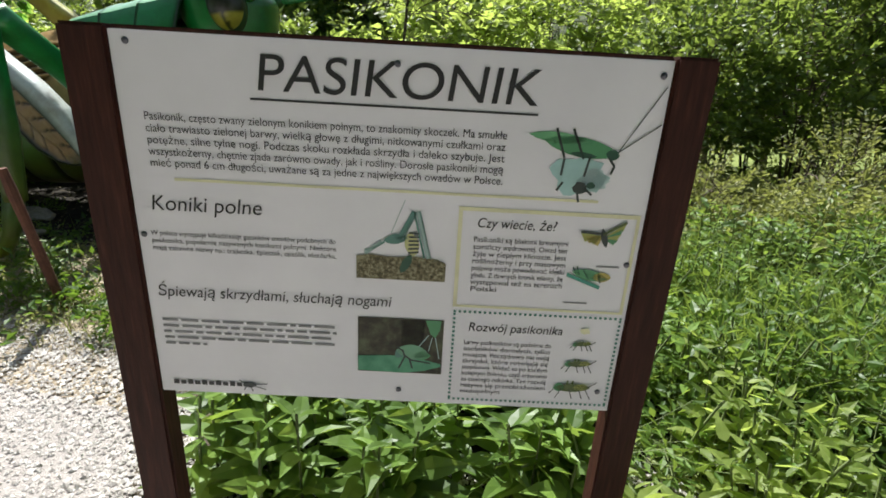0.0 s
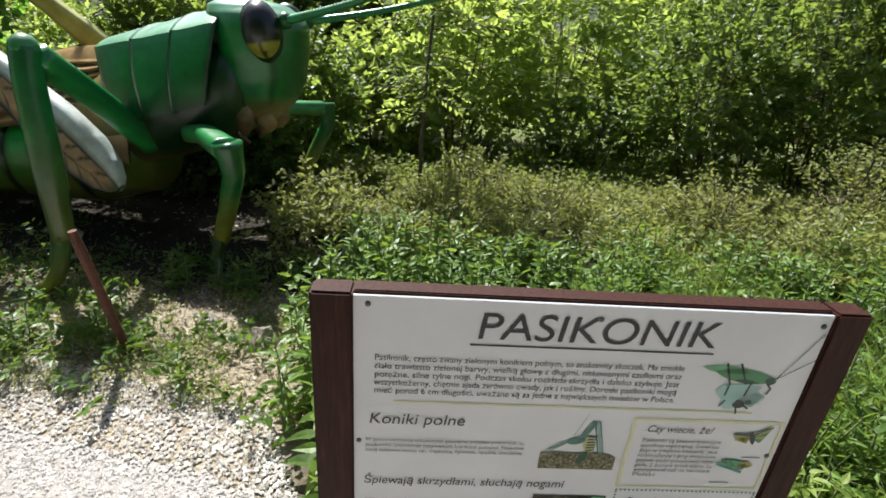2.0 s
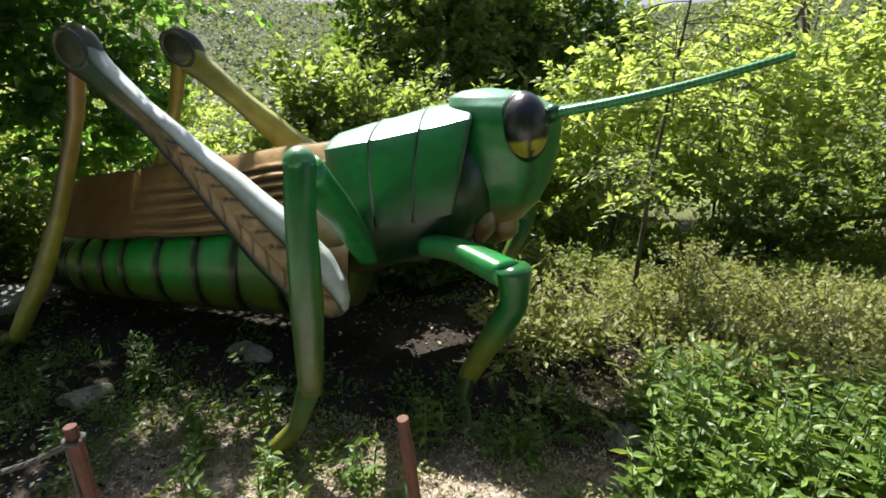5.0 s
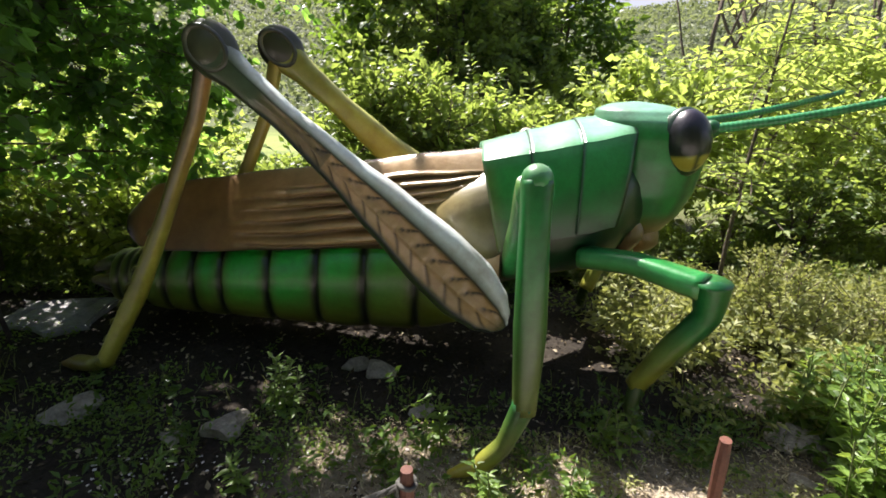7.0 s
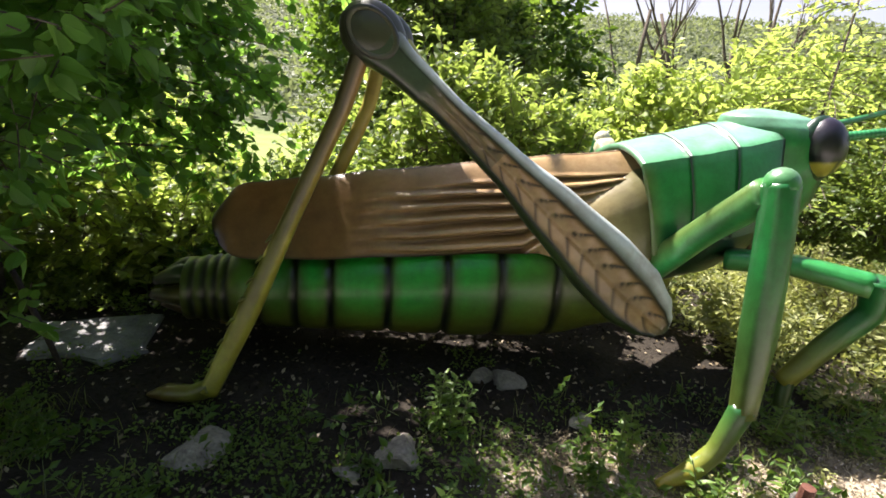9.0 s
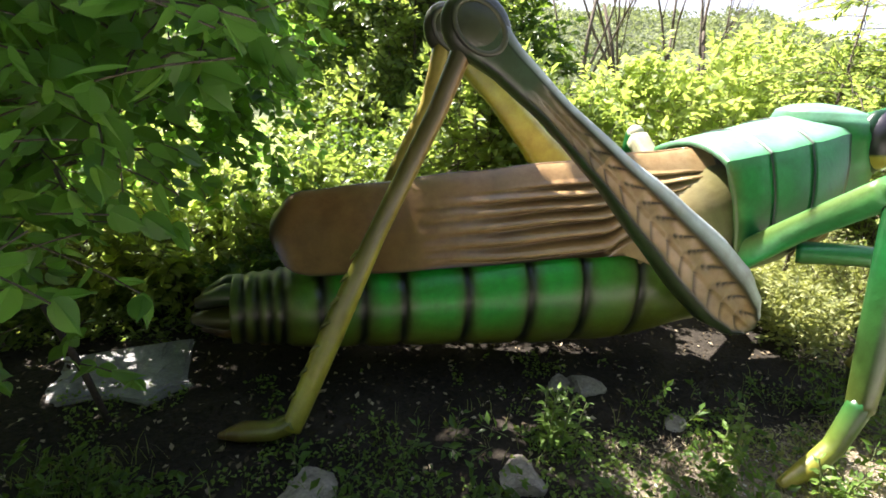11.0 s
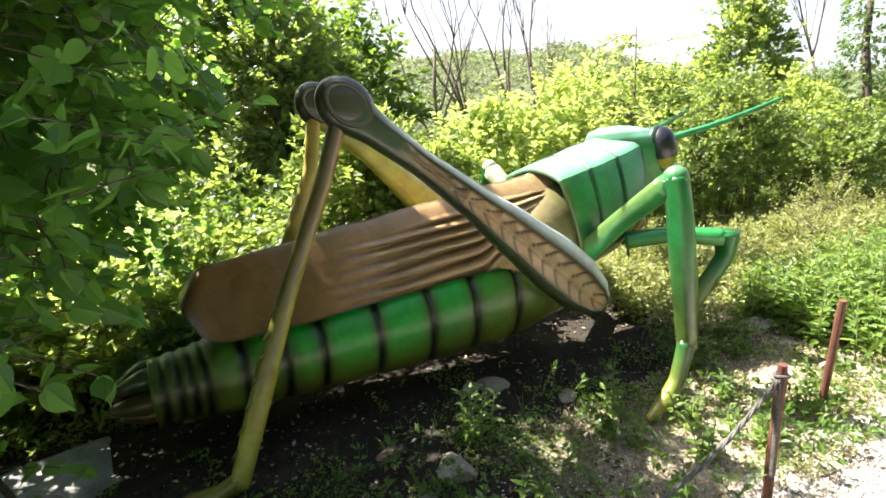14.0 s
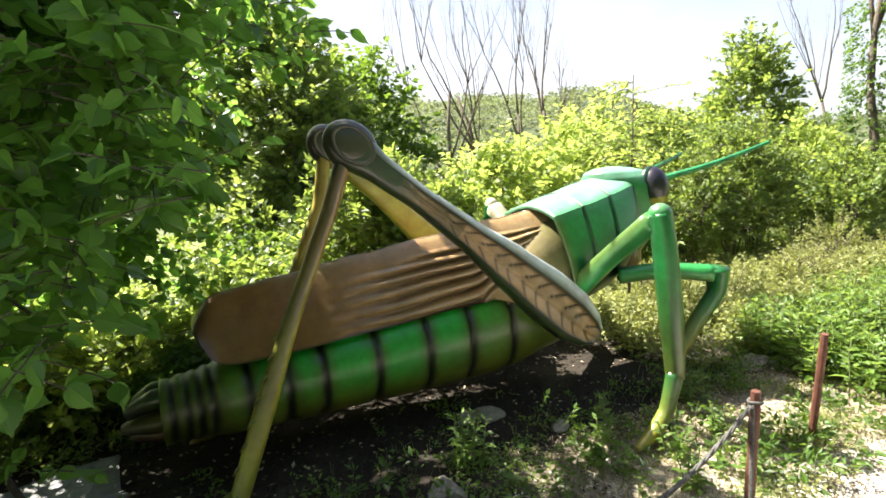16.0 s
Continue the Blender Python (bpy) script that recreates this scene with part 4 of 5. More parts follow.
    leafshape("insect_picture", 0.553, 0.962, 0.64, 0.955, 0.008, flat_colour("printed light green", (0.16, 0.42, 0.2)))
    leafshape("insect_picture", 0.575, 0.955, 0.688, 0.938, 0.014, gr)
    face -= 0.0003
    leafshape("insect_picture", 0.667, 0.94, 0.687, 0.936, 0.008, gd)
    leafshape("insect_picture", 0.615, 0.938, 0.655, 0.934, 0.004, gd)
    blob("flower_picture", 0.636, 0.888, 0.012, bk, 8)
    blob("flower_picture", 0.652, 0.892, 0.007, gd, 9)
    for a, b in (((0.6, 0.95), (0.592, 0.972)), ((0.592, 0.972), (0.608, 0.93)), ((0.608, 0.93), (0.606, 0.905)), ((0.628, 0.948), (0.616, 0.972)), ((0.616, 0.972), (0.636, 0.93)), ((0.645, 0.935), (0.64, 0.905)), ((0.672, 0.934), (0.682, 0.922)), ((0.682, 0.922), (0.678, 0.91)), ((0.632, 0.885), (0.637, 0.866)), ((0.61, 0.895), (0.602, 0.882)), ((0.64, 0.89), (0.655, 0.878))):
        line("insect_leg_picture", a, b, 0.0035, bk)
    line("feeler_picture", (0.684, 0.942), (0.737, 1.035), 0.0016, bk)
    line("feeler_picture", (0.684, 0.942), (0.739, 0.984), 0.0016, bk)
    # photograph with an insect on a branch
    bark = rough_material("printed bark", [(0.36, (0.03, 0.03, 0.015)), (0.5, (0.13, 0.11, 0.05)), (0.62, (0.36, 0.34, 0.22))], 170.0, 0.45, 0.0, 0.001, 300.0)
    strip("photo", [(0.307, 0.726), (0.446, 0.726), (0.446, 0.757), (0.432, 0.763), (0.4, 0.766), (0.36, 0.764), (0.33, 0.767), (0.307, 0.764)], bark)
    pale, mist = flat_colour("printed blue green", (0.1, 0.24, 0.2)), flat_colour("printed grey green", (0.32, 0.45, 0.42))
    face -= 0.0003
    for a, b, w, c in (((0.32, 0.768), (0.346, 0.788), 0.006, mist), ((0.32, 0.774), (0.334, 0.777), 0.002, pale), ((0.334, 0.777), (0.35, 0.788), 0.003, pale), ((0.372, 0.792), (0.395, 0.838), 0.009, pale), ((0.377, 0.792), (0.399, 0.838), 0.003, mist),
                       ((0.394, 0.838), (0.412, 0.764), 0.003, pale), ((0.4, 0.839), (0.419, 0.764), 0.007, mist), ((0.4025, 0.839), (0.4215, 0.764), 0.0025, pale), ((0.36, 0.803), (0.38, 0.855), 0.001, mist)):
        line("insect_picture", a, b, w, c)
    leafshape("insect_picture", 0.348, 0.79, 0.386, 0.797, 0.008, pale)
    leafshape("insect_picture", 0.388, 0.806, 0.396, 0.766, 0.011, flat_colour("printed straw", (0.55, 0.55, 0.25)))
    leafshape("insect_picture", 0.392, 0.77, 0.376, 0.738, 0.007, gd)
    face -= 0.0003
    for k in range(6):
        line("insect_picture", (0.387, 0.772 + 0.0065 * k), (0.403, 0.774 + 0.006 * k), 0.003, bk)
    # photograph of an insect on a leaf
    face += 0.0006
    murk = rough_material("printed dark photograph", [(0.35, (0.012, 0.014, 0.01)), (0.5, (0.045, 0.04, 0.025)), (0.68, (0.12, 0.15, 0.08))], 26.0, 0.45, 0.0, 0.001, 60.0)
    bars("photo", [(0.309, 0.556, 0.449, 0.658)], murk, "printed photograph in dark greens")
    face -= 0.0003
    strip("photo_leaf", [(0.309, 0.558), (0.385, 0.556), (0.42, 0.562), (0.447, 0.571), (0.447, 0.576), (0.4, 0.588), (0.36, 0.589), (0.309, 0.586)], rough_material("printed leaf", [(0.35, (0.05, 0.2, 0.11)), (0.65, (0.13, 0.36, 0.22))], 18.0, 0.45, 0.0, 0.001, 50.0))
    bars("photo_shade", [(0.38, 0.612, 0.418, 0.656)], flat_colour("printed blue black", (0.016, 0.018, 0.026)))
    strip("photo_leaf", [(0.419, 0.657), (0.445, 0.657), (0.443, 0.64), (0.436, 0.625), (0.428, 0.632)], gr)
    for a, b in (((0.425, 0.63), (0.41, 0.608)), ((0.431, 0.626), (0.426, 0.6)), ((0.436, 0.626), (0.444, 0.586))):
        line("photo_stalk", a, b, 0.0016, mist)
    face -= 0.0003
    leafshape("insect_picture", 0.372, 0.6, 0.427, 0.594, 0.014, flat_colour("printed sage", (0.16, 0.36, 0.22)))
    leafshape("insect_picture", 0.372, 0.586, 0.385, 0.602, 0.008, pale)
    leafshape("insect_picture", 0.4, 0.59, 0.43, 0.592, 0.008, gr)
    face -= 0.0003
    for a, b in (((0.383, 0.601), (0.387, 0.588)), ((0.387, 0.588), (0.377, 0.565)), ((0.387, 0.59), (0.398, 0.582)), ((0.398, 0.582), (0.43, 0.577)), ((0.395, 0.583), (0.4, 0.566)), ((0.374, 0.606), (0.382, 0.6))):
        line("insect_leg_picture", a, b, 0.003, bk)
    # small pictures in the frames
    olive, moss, straw = flat_colour("printed olive", (0.42, 0.45, 0.12)), flat_colour("printed moss", (0.1, 0.14, 0.035)), flat_colour("printed yellow brown", (0.5, 0.42, 0.1))
    for k in range(4):
        strip("insect_picture", [(0.682, 0.816), (0.648 + 0.006 * k, 0.82 - 0.005 * k), (0.656 + 0.007 * k, 0.805 - 0.002 * k)], straw if k % 2 else olive)
        strip("insect_picture", [(0.682, 0.812), (0.716 - 0.003 * k, 0.838 - 0.009 * k), (0.712 - 0.004 * k, 0.826 - 0.008 * k)], gr if k % 2 else olive)
    face -= 0.0003
    line("insect_picture", (0.648, 0.821), (0.682, 0.819), 0.004, bk)
    line("insect_picture", (0.682, 0.818), (0.716, 0.839), 0.004, moss)
    leafshape("insect_picture", 0.68, 0.828, 0.69, 0.797, 0.005, bk)
    line("insect_picture", (0.636, 0.75), (0.69, 0.73), 0.006, flat_colour("printed jade", (0.06, 0.3, 0.22)))
    leafshape("insect_picture", 0.643, 0.756, 0.7, 0.745, 0.009, gr)
    leafshape("insect_picture", 0.675, 0.748, 0.706, 0.748, 0.008, straw)
    for a, b in (((0.65, 0.765), (0.655, 0.75)), ((0.66, 0.76), (0.672, 0.742)), ((0.685, 0.75), (0.69, 0.738)), ((0.644, 0.763), (0.65, 0.752))):
        line("insect_leg_picture", a, b, 0.0022, gd)
    for x0, z, x1 in ((0.663, 0.625, 0.695), (0.655, 0.587, 0.7), (0.642, 0.54, 0.705)):
        ln = x1 - x0
        w = ln * 0.13
        leafshape("insect_picture", x0, z + 0.002, x1, z + 0.004, w, moss)
        leafshape("insect_picture", x0 + 0.5 * ln, z + 0.003, x1 - 0.06 * ln, z + 0.005, w * 0.8, olive)
        leafshape("insect_picture", x0 - 0.02 * ln, z + w * 0.2, x0 + 0.3 * ln, z + w * 0.6, w, gr)
        face -= 0.0003
        for q, r in ((0.2, -0.14), (0.42, 0.1), (0.68, 0.12), (0.86, 0.16)):
            x = x0 + ln * q
            line("insect_leg_picture", (x, z), (x + r * ln, z - w * 2.3), 0.0016, bk)
        for q in (0.3, 0.44):
            line("insect_leg_picture", (x0 + ln * q, z), (x0 + ln * (q + 0.06), z + w * 2.1), 0.003, moss)
        line("insect_leg_picture", (x1 - 0.1 * ln, z + w * 0.5), (x1 + 0.14 * ln, z + w * 1.9), 0.0018, bk)
        line("insect_leg_picture", (x0, z), (x0 - 0.12 * ln, z - w * 1.2), 0.0016, bk)
        face += 0.0003
    blob("sun_picture", 0.68, 0.652, 0.008, yel, 4)
    bars("caption_bar", [(0.68, 0.764, 0.716, 0.7665)], grey)
    bars("caption_bar", [(0.637, 0.7, 0.675, 0.7025)], grey)
    leafshape("insect_picture", 0.112, 0.517, 0.138, 0.519, 0.005, bk)
    for a, b in (((0.118, 0.519), (0.108, 0.527)), ((0.13, 0.517), (0.152, 0.51)), ((0.125, 0.517), (0.13, 0.506)), ((0.12, 0.517), (0.115, 0.507)), ((0.136, 0.52), (0.155, 0.521))):
        line("insect_leg_picture", a, b, 0.0018, bk)


info_sign()


# ---- rope fence ----
def fence():
    wood = rough_material("red brown stake", [(0.3, (0.06, 0.025, 0.017)), (0.7, (0.15, 0.06, 0.037))], 20.0, 0.7, 0.5, 0.004, 90.0)
    rope_mat = rough_material("weathered rope", [(0.3, (0.03, 0.03, 0.027)), (0.7, (0.14, 0.135, 0.12))], 60.0, 0.95, 0.8, 0.003, 200.0)
    for (bx, by), (tx, ty), h in (((-1.81, 1.97), (-1.874, 1.888), 0.68), ((-2.84, 1.72), (-2.85, 1.692), 0.68), ((-4.6, 1.72), (-4.57, 1.76), 0.66)):
        root = tagged(new("fence_stake"), "red brown painted wooden stake of a low rope fence", "stake", "rope fence stakes")
        root.matrix_basis = pose(bx, by, 0)
        n = 9
        rr = [0.021 + 0.0015 * math.sin(i * 2.1) for i in range(n)]
        v, f = tube([((tx - bx) * i / (n - 1), (ty - by) * i / (n - 1), -0.12 + (h + 0.12) * i / (n - 1)) for i in range(n)], rr[:-1] + [0.018], 10)
        place("stake", mesh_from("stake", v, f, [wood], smooth=False), root)
        if bx < -2.0:
            v, f = tube([((tx - bx) * 0.94 + 0.026 * math.cos(a), (ty - by) * 0.94 + 0.026 * math.sin(a), h * 0.93 + 0.004 * math.sin(a * 2)) for a in np.linspace(0, 6.28, 13)], 0.007, 6)
            place("rope_loop", mesh_from("rope_loop", v, f, [rope_mat], smooth=True), root, label="loop of grey rope")

    def rope(name, p, q, sag, label):
        p, q = Vector(p), Vector(q)
        s = Soup()
        n = 60
        mid = [p.lerp(q, i / n) - Vector((0, 0, sag * 4 * (i / n) * (1 - i / n))) for i in range(n + 1)]
        for k in range(3):
            pts = []
            for i, c in enumerate(mid):
                a = i * 1.1 + k * 2.094
                pts.append(c + Vector((0.0, math.cos(a), math.sin(a))) * 0.0055)
            s.add(*tube(pts, 0.0058, 6))
        place(name, s.mesh(name, rope_mat), label=label, category="rope")

    rope("fence_rope", (-2.86, 1.7, 0.62), (-4.58, 1.75, 0.6), 0.27, "sagging grey twisted rope between two stakes")
    rope("rope_end", (-2.875, 1.69, 0.62), (-2.87, 1.69, 0.16), 0.0, "loose grey rope end hanging along the stake")
    iron = rough_material("rusty dark rod", [(0.3, (0.02, 0.017, 0.015)), (0.7, (0.06, 0.045, 0.035))], 30.0, 0.8, 0.4, 0.002)
    v, f = tube([(-5.66, 3.42, -0.1), (-5.76, 3.45, 0.25), (-5.89, 3.49, 0.6)], 0.016, 8)
    place("iron_rod", mesh_from("iron_rod", v, f, [iron], smooth=True), label="thin dark iron rod stuck leaning in the earth", category="rod")


fence()


# ---- stones ----
def rock(x, y, r, seed, label, sq=0.62, yaw=0.0):
    bm = bmesh.new()
    bmesh.ops.create_icosphere(bm, subdivisions=3, radius=1.0)
    for v in bm.verts:
        p = v.co.copy()
        # facets: cut by a few planes, then roughen
        for k in range(7):
            d = Vector((math.sin(seed * 3.1 + k * 2.4), math.cos(seed * 1.7 + k * 1.9), math.sin(seed + k * 1.3) * 0.8)).normalized()
            t = p.dot(d) - 0.62
            if t > 0:
                p -= d * t
        p += v.co * (0.12 * noise.noise(v.co * 2.3 + Vector((seed, 0, 0))) + 0.05 * noise.noise(v.co * 6.0 + Vector((0, seed, 0))))
        v.co = Vector((p.x * r * 1.25, p.y * r, p.z * r * sq))
    me = bpy.data.meshes.new("rock")
    bm.to_mesh(me)
    bm.free()
    me.materials.append(M_ROCK)
    place("rock", me, m=pose(x, y, ground_z(x, y) + r * sq * 0.12, 0, 0, yaw), label=label, category="rock", group="loose stones")


for n, (x, y, r, sq) in enumerate(((-1.22, 2.15, 0.1, 0.9), (-1.57, 2.26, 0.06, 0.8), (-1.95, 2.2, 0.075, 0.4), (-0.95, 2.78, 0.13, 0.7), (-0.75, 2.6, 0.1, 0.4), (-3.88, 2.66, 0.12, 0.6), (-4.78, 2.75, 0.15, 0.5),
                                   (-3.2, 3.3, 0.1, 0.7), (-3.35, 3.35, 0.08, 0.7), (-2.65, 2.1, 0.07, 0.7), (-2.3, 2.55, 0.06, 0.5), (-1.75, 2.75, 0.07, 0.5), (-3.4, 1.95, 0.06, 0.6), (-2.9, 2.9, 0.07, 0.5), (-1.1, 2.5, 0.06, 0.5), (-4.1, 2.55, 0.06, 0.5))):
    rock(x, y, r, n * 1.37 + 0.5, "pale angular limestone lying in the weeds", sq, n * 47)


def slab():
    bm = bmesh.new()
    box(bm, -0.4, 0.4, -0.25, 0.25, -0.05, 0.025, 0.012)
    bmesh.ops.subdivide_edges(bm, edges=bm.edges[:], cuts=5, use_grid_fill=True)
    for v in bm.verts:
        v.co += Vector((noise.noise(v.co * 4) * 0.15, noise.noise(v.co * 4 + Vector((4, 0, 0))) * 0.17, noise.noise(v.co * 5) * 0.02 - 0.02 * max(0.0, abs(v.co.x) - 0.3) / 0.1))
    me = bpy.data.meshes.new("stone_slab")
    bm.to_mesh(me)
    bm.free()
    me.materials.append(rough_material("grey slab", [(0.3, (0.13, 0.126, 0.125)), (0.7, (0.32, 0.315, 0.31))], 8.0, 0.9, 0.9, 0.012))
    place("stone_slab", me, m=pose(-5.75, 3.86, 0.012, 1.5, -1.0, 9), label="flat grey stone slab lying on the earth", category="stone")


slab()


# ---- plants ----
class Grower:
    """Gathers stems and leaves of one plant or patch."""

    def __init__(self, seed):
        self.rng = np.random.default_rng(seed)
        self.wood = Soup()
        self.pos, self.head, self.size = [], [], []

    def twig(self, start, d, length, n, size, droop=0.15, spread=0.9, stem=0.004, double=True):
        """A thin shoot with leaves set along it."""
        rng = self.rng
        d = Vector(d).normalized()
        p = Vector(start)
        pts = [p.copy()]
        side = d.cross(Vector(rng.normal(size=3))).normalized()
        for i in range(n):
            d = (d + Vector((0, 0, -droop / n)) + Vector(rng.normal(size=3)) * 0.06).normalized()
            p = p + d * (length / n)
            pts.append(p.copy())
            for s in ((-1, 1) if double else (1 if i % 2 else -1,)):
                h = d * 0.55 + side * (s * spread) + Vector((0, 0, 0.1))
                self.pos.append(tuple(p + side * (s * 0.01)))
                self.head.append(tuple(h))
                self.size.append(size * (0.75 + 0.4 * math.sin(math.pi * (i + 0.5) / n)))
        self.pos.append(tuple(p))
        self.head.append(tuple(d))
        self.size.append(size)
        if stem:
            self.wood.add(*tube(pts[::max(1, n // 3)], stem, 3, False))

    def finish(self, root, leaf_mat, wood_mat, shape, lift=0.25, droop=0.0, leaf_name="crown", wood_name="trunk", stuff=False):
        if self.wood.v and wood_name:
            place(wood_name, self.wood.mesh(wood_name, wood_mat), root)
        v, f = leaves(self.pos, self.size, shape, self.rng, lift, droop, np.array(self.head))
        ob = place(leaf_name, mesh_from(leaf_name, v, f, [leaf_mat]), root)
        return ob


def bush(name, x, y, rx, ry, h, twigs, per, size, mat, seed, label, category, low=0.12, shape=LEAF_FOLD, droop=0.2, lift=0.25, stems=7, stem_r=0.018, length=0.4, group="", tall=1.0, spread=0.9):
    twigs, size = int(twigs * 0.74), size * 1.28
    g = Grower(seed)
    rng = g.rng
    z0 = ground_z(x, y) - 0.03
    root = tagged(new(name), label, category, group)
    root.matrix_basis = pose(x, y, z0)
    mains = []
    for i in range(stems):
        a = 6.283 * (i + rng.uniform(-0.3, 0.3)) / stems
        q = rng.uniform(0.25, 0.8)
        top = Vector((math.cos(a) * rx * q, math.sin(a) * ry * q, h * rng.uniform(0.65, 0.97)))
        kink = Vector((top.x * 0.35 + rng.normal() * 0.06, top.y * 0.35 + rng.normal() * 0.06, top.z * 0.5))
        pts = [Vector((math.cos(a) * 0.05, math.sin(a) * 0.05, 0)), kink, top]
        line = []
        for k in range(9):
            t = k / 8
            line.append((pts[0] * (1 - t) ** 2 + kink * (2 * t * (1 - t)) * 1.0 + top * t * t) + Vector(rng.normal(size=3)) * 0.012)
        g.wood.add(*tube(line, [stem_r * (1 - 0.75 * k / 8) for k in range(9)], 5, False))
        mains.append(line)
    for i in range(twigs):
        # shoots in clumps on an uneven outline
        u = rng.normal(size=3)
        u /= np.linalg.norm(u)
        lump = 0.78 + 0.32 * noise.noise(Vector(u * 2.1) + Vector((seed * 1.3, 0, 0)))
        r = lump * rng.uniform(0.25, 1.0) ** 0.4
        zz = low + (1 - low) * (0.5 + 0.5 * u[2] * r)
        wd = math.sin(math.pi * min(0.97, max(0.08, zz * 0.85 + 0.12))) ** 0.6
        p = Vector((u[0] * r * rx * wd, u[1] * r * ry * wd, h * zz))
        out = Vector((u[0], u[1], 0.55 * tall + 0.4 * u[2])) + Vector(rng.normal(size=3)) * 0.45
        g.twig(p, out, length * rng.uniform(0.6, 1.3), per, size, droop, spread, 0.0028)
        if i % 6 == 0:
            ln = mains[int(rng.integers(len(mains)))]
            b = min(ln, key=lambda q: (q - p).length)
            g.wood.add(*tube([b, b.lerp(p, 0.5) + Vector((0, 0, 0.04)), p], [0.007, 0.005, 0.003], 4, False))
    g.finish(root, mat, M_BARK, shape, lift)
    return root


def plants_behind():
    lab = "bright yellow green sapling thicket with feathery leaves behind the sculpture"
    for i, (x, y, rx, ry, h, n) in enumerate(((-0.5, 6.9, 1.1, 0.8, 2.6, 330), (0.9, 7.3, 1.1, 0.8, 3.1, 330), (-1.7, 7.2, 0.9, 0.7, 1.9, 260), (2.3, 7.9, 1.1, 0.8, 3.2, 300), (4.9, 8.0, 1.0, 0.8, 3.0, 260), (0.2, 9.0, 1.5, 1.0, 2.5, 300), (3.9, 9.2, 1.6, 1.0, 3.7, 340), (-1.4, 9.3, 1.2, 0.9, 2.3, 260), (6.2, 9.6, 1.7, 1.1, 3.9, 340))):
        bush("sapling_bush", x, y, rx, ry, h, n, 7, 0.1 if i < 5 else 0.125, M_LEAF_BRIGHT, 20 + i, lab, "bush", 0.1, LEAF_SLIM if i % 3 else LEAF_FOLD, 0.35, 0.45, 6, 0.016, 0.5, "yellow green thicket")
    lab = "dense mid green shrub with small leaves"
    for i, (x, y, rx, ry, h, n) in enumerate(((2.1, 5.6, 0.8, 0.6, 2.1, 420), (3.3, 5.7, 0.95, 0.7, 2.6, 480), (4.4, 6.0, 1.0, 0.8, 2.8, 480), (4.3, 4.4, 0.8, 0.6, 1.8, 380), (1.1, 6.1, 0.6, 0.5, 1.2, 220), (6.3, 6.2, 1.1, 0.9, 2.7, 420), (3.6, 7.3, 1.1, 0.8, 3.3, 400), (8.0, 6.6, 1.3, 1.0, 2.6, 380))):
        bush("shrub", x, y, rx, ry, h, n, 8, 0.062 if i < 5 else 0.08, M_LEAF_BRIGHT if i in (5, 7) else M_LEAF_MID, 50 + i, lab, "shrub", 0.04, LEAF_FOLD, 0.1, 0.2, 9, 0.014, 0.36, "green shrubs", 1.5)
    lab = "dark green leafy tree"
    for i, (x, y, r, h, n) in enumerate(((-3.4, 11.0, 2.0, 6.6, 800), (-1.0, 12.5, 1.9, 6.0, 650), (-2.2, 14.5, 2.0, 6.2, 480))):
        bush("dark_tree", x, y, r, r, h, n, 9, 0.15, M_LEAF_DARK, 80 + i, lab, "tree", 0.12, LEAF_FOLD, 0.3, 0.3, 5, 0.06, 0.9, "dark trees")
    lab = "green undergrowth shrub in the shade of the trees"
    for i, (x, y, rx, h, n, mt) in enumerate(((-3.5, 6.2, 1.0, 1.5, 320, M_LEAF_DARK), (-4.3, 6.6, 0.8, 1.3, 260, M_LEAF_DARK), (-6.3, 6.4, 1.0, 1.5, 300, M_LEAF_BRIGHT), (-7.2, 5.6, 1.2, 1.9, 380, M_LEAF_BRIGHT), (-4.0, 8.6, 1.2, 2.6, 360, M_LEAF_WOOD), (-7.6, 8.6, 1.4, 2.4, 360, M_LEAF_BRIGHT), (-9.2, 7.4, 1.5, 2.4, 340, M_LEAF_WOOD), (-3.0, 7.6, 1.0, 1.9, 280, M_LEAF_WOOD), (-7.6, 4.3, 0.9, 1.3, 300, M_LEAF_BRIGHT), (-8.8, 5.2, 1.1, 1.4, 300, M_LEAF_BRIGHT), (-5.75, 4.95, 0.45, 0.7, 160, M_LEAF_BRIGHT), (-6.5, 5.9, 0.8, 1.2, 240, M_LEAF_BRIGHT), (-5.4, 5.6, 0.5, 0.8, 160, M_LEAF_WOOD), (-6.3, 5.0, 0.7, 0.9, 200, M_LEAF_WOOD), (-2.9, 8.8, 1.1, 2.6, 300, M_LEAF_DARK))):
        bush("undergrowth_bush", x, y, rx, rx * 0.8, h, n, 8, 0.075 if y < 7 else 0.1, mt, 110 + i, lab, "bush", 0.05, LEAF_FOLD, 0.2, 0.35, 6, 0.015, 0.45, "undergrowth")
    for i, (x, y, rx, h) in enumerate(((-4.75, 5.0, 0.5, 1.4), (-4.1, 4.95, 0.55, 1.5), (-3.5, 4.95, 0.55, 1.65), (-2.95, 4.95, 0.55, 1.7), (-2.4, 5.0, 0.5, 1.45), (-5.5, 5.2, 0.5, 1.1), (-3.3, 5.6, 0.6, 1.8), (-4.5, 5.7, 0.55, 1.9), (-3.8, 5.9, 0.55, 1.95), (-2.7, 5.8, 0.55, 1.9), (-2.1, 5.7, 0.5, 1.6))):
        bush("undergrowth_bush", x, y, rx, 0.35, h * (0.62 if x < -3.6 else 1.3 if x < -3.0 else 1.15), 260, 8, 0.07, M_LEAF_WOOD, 170 + i, lab, "bush", 0.02, LEAF_FOLD, 0.2, 0.3, 6, 0.01, 0.3, "undergrowth")
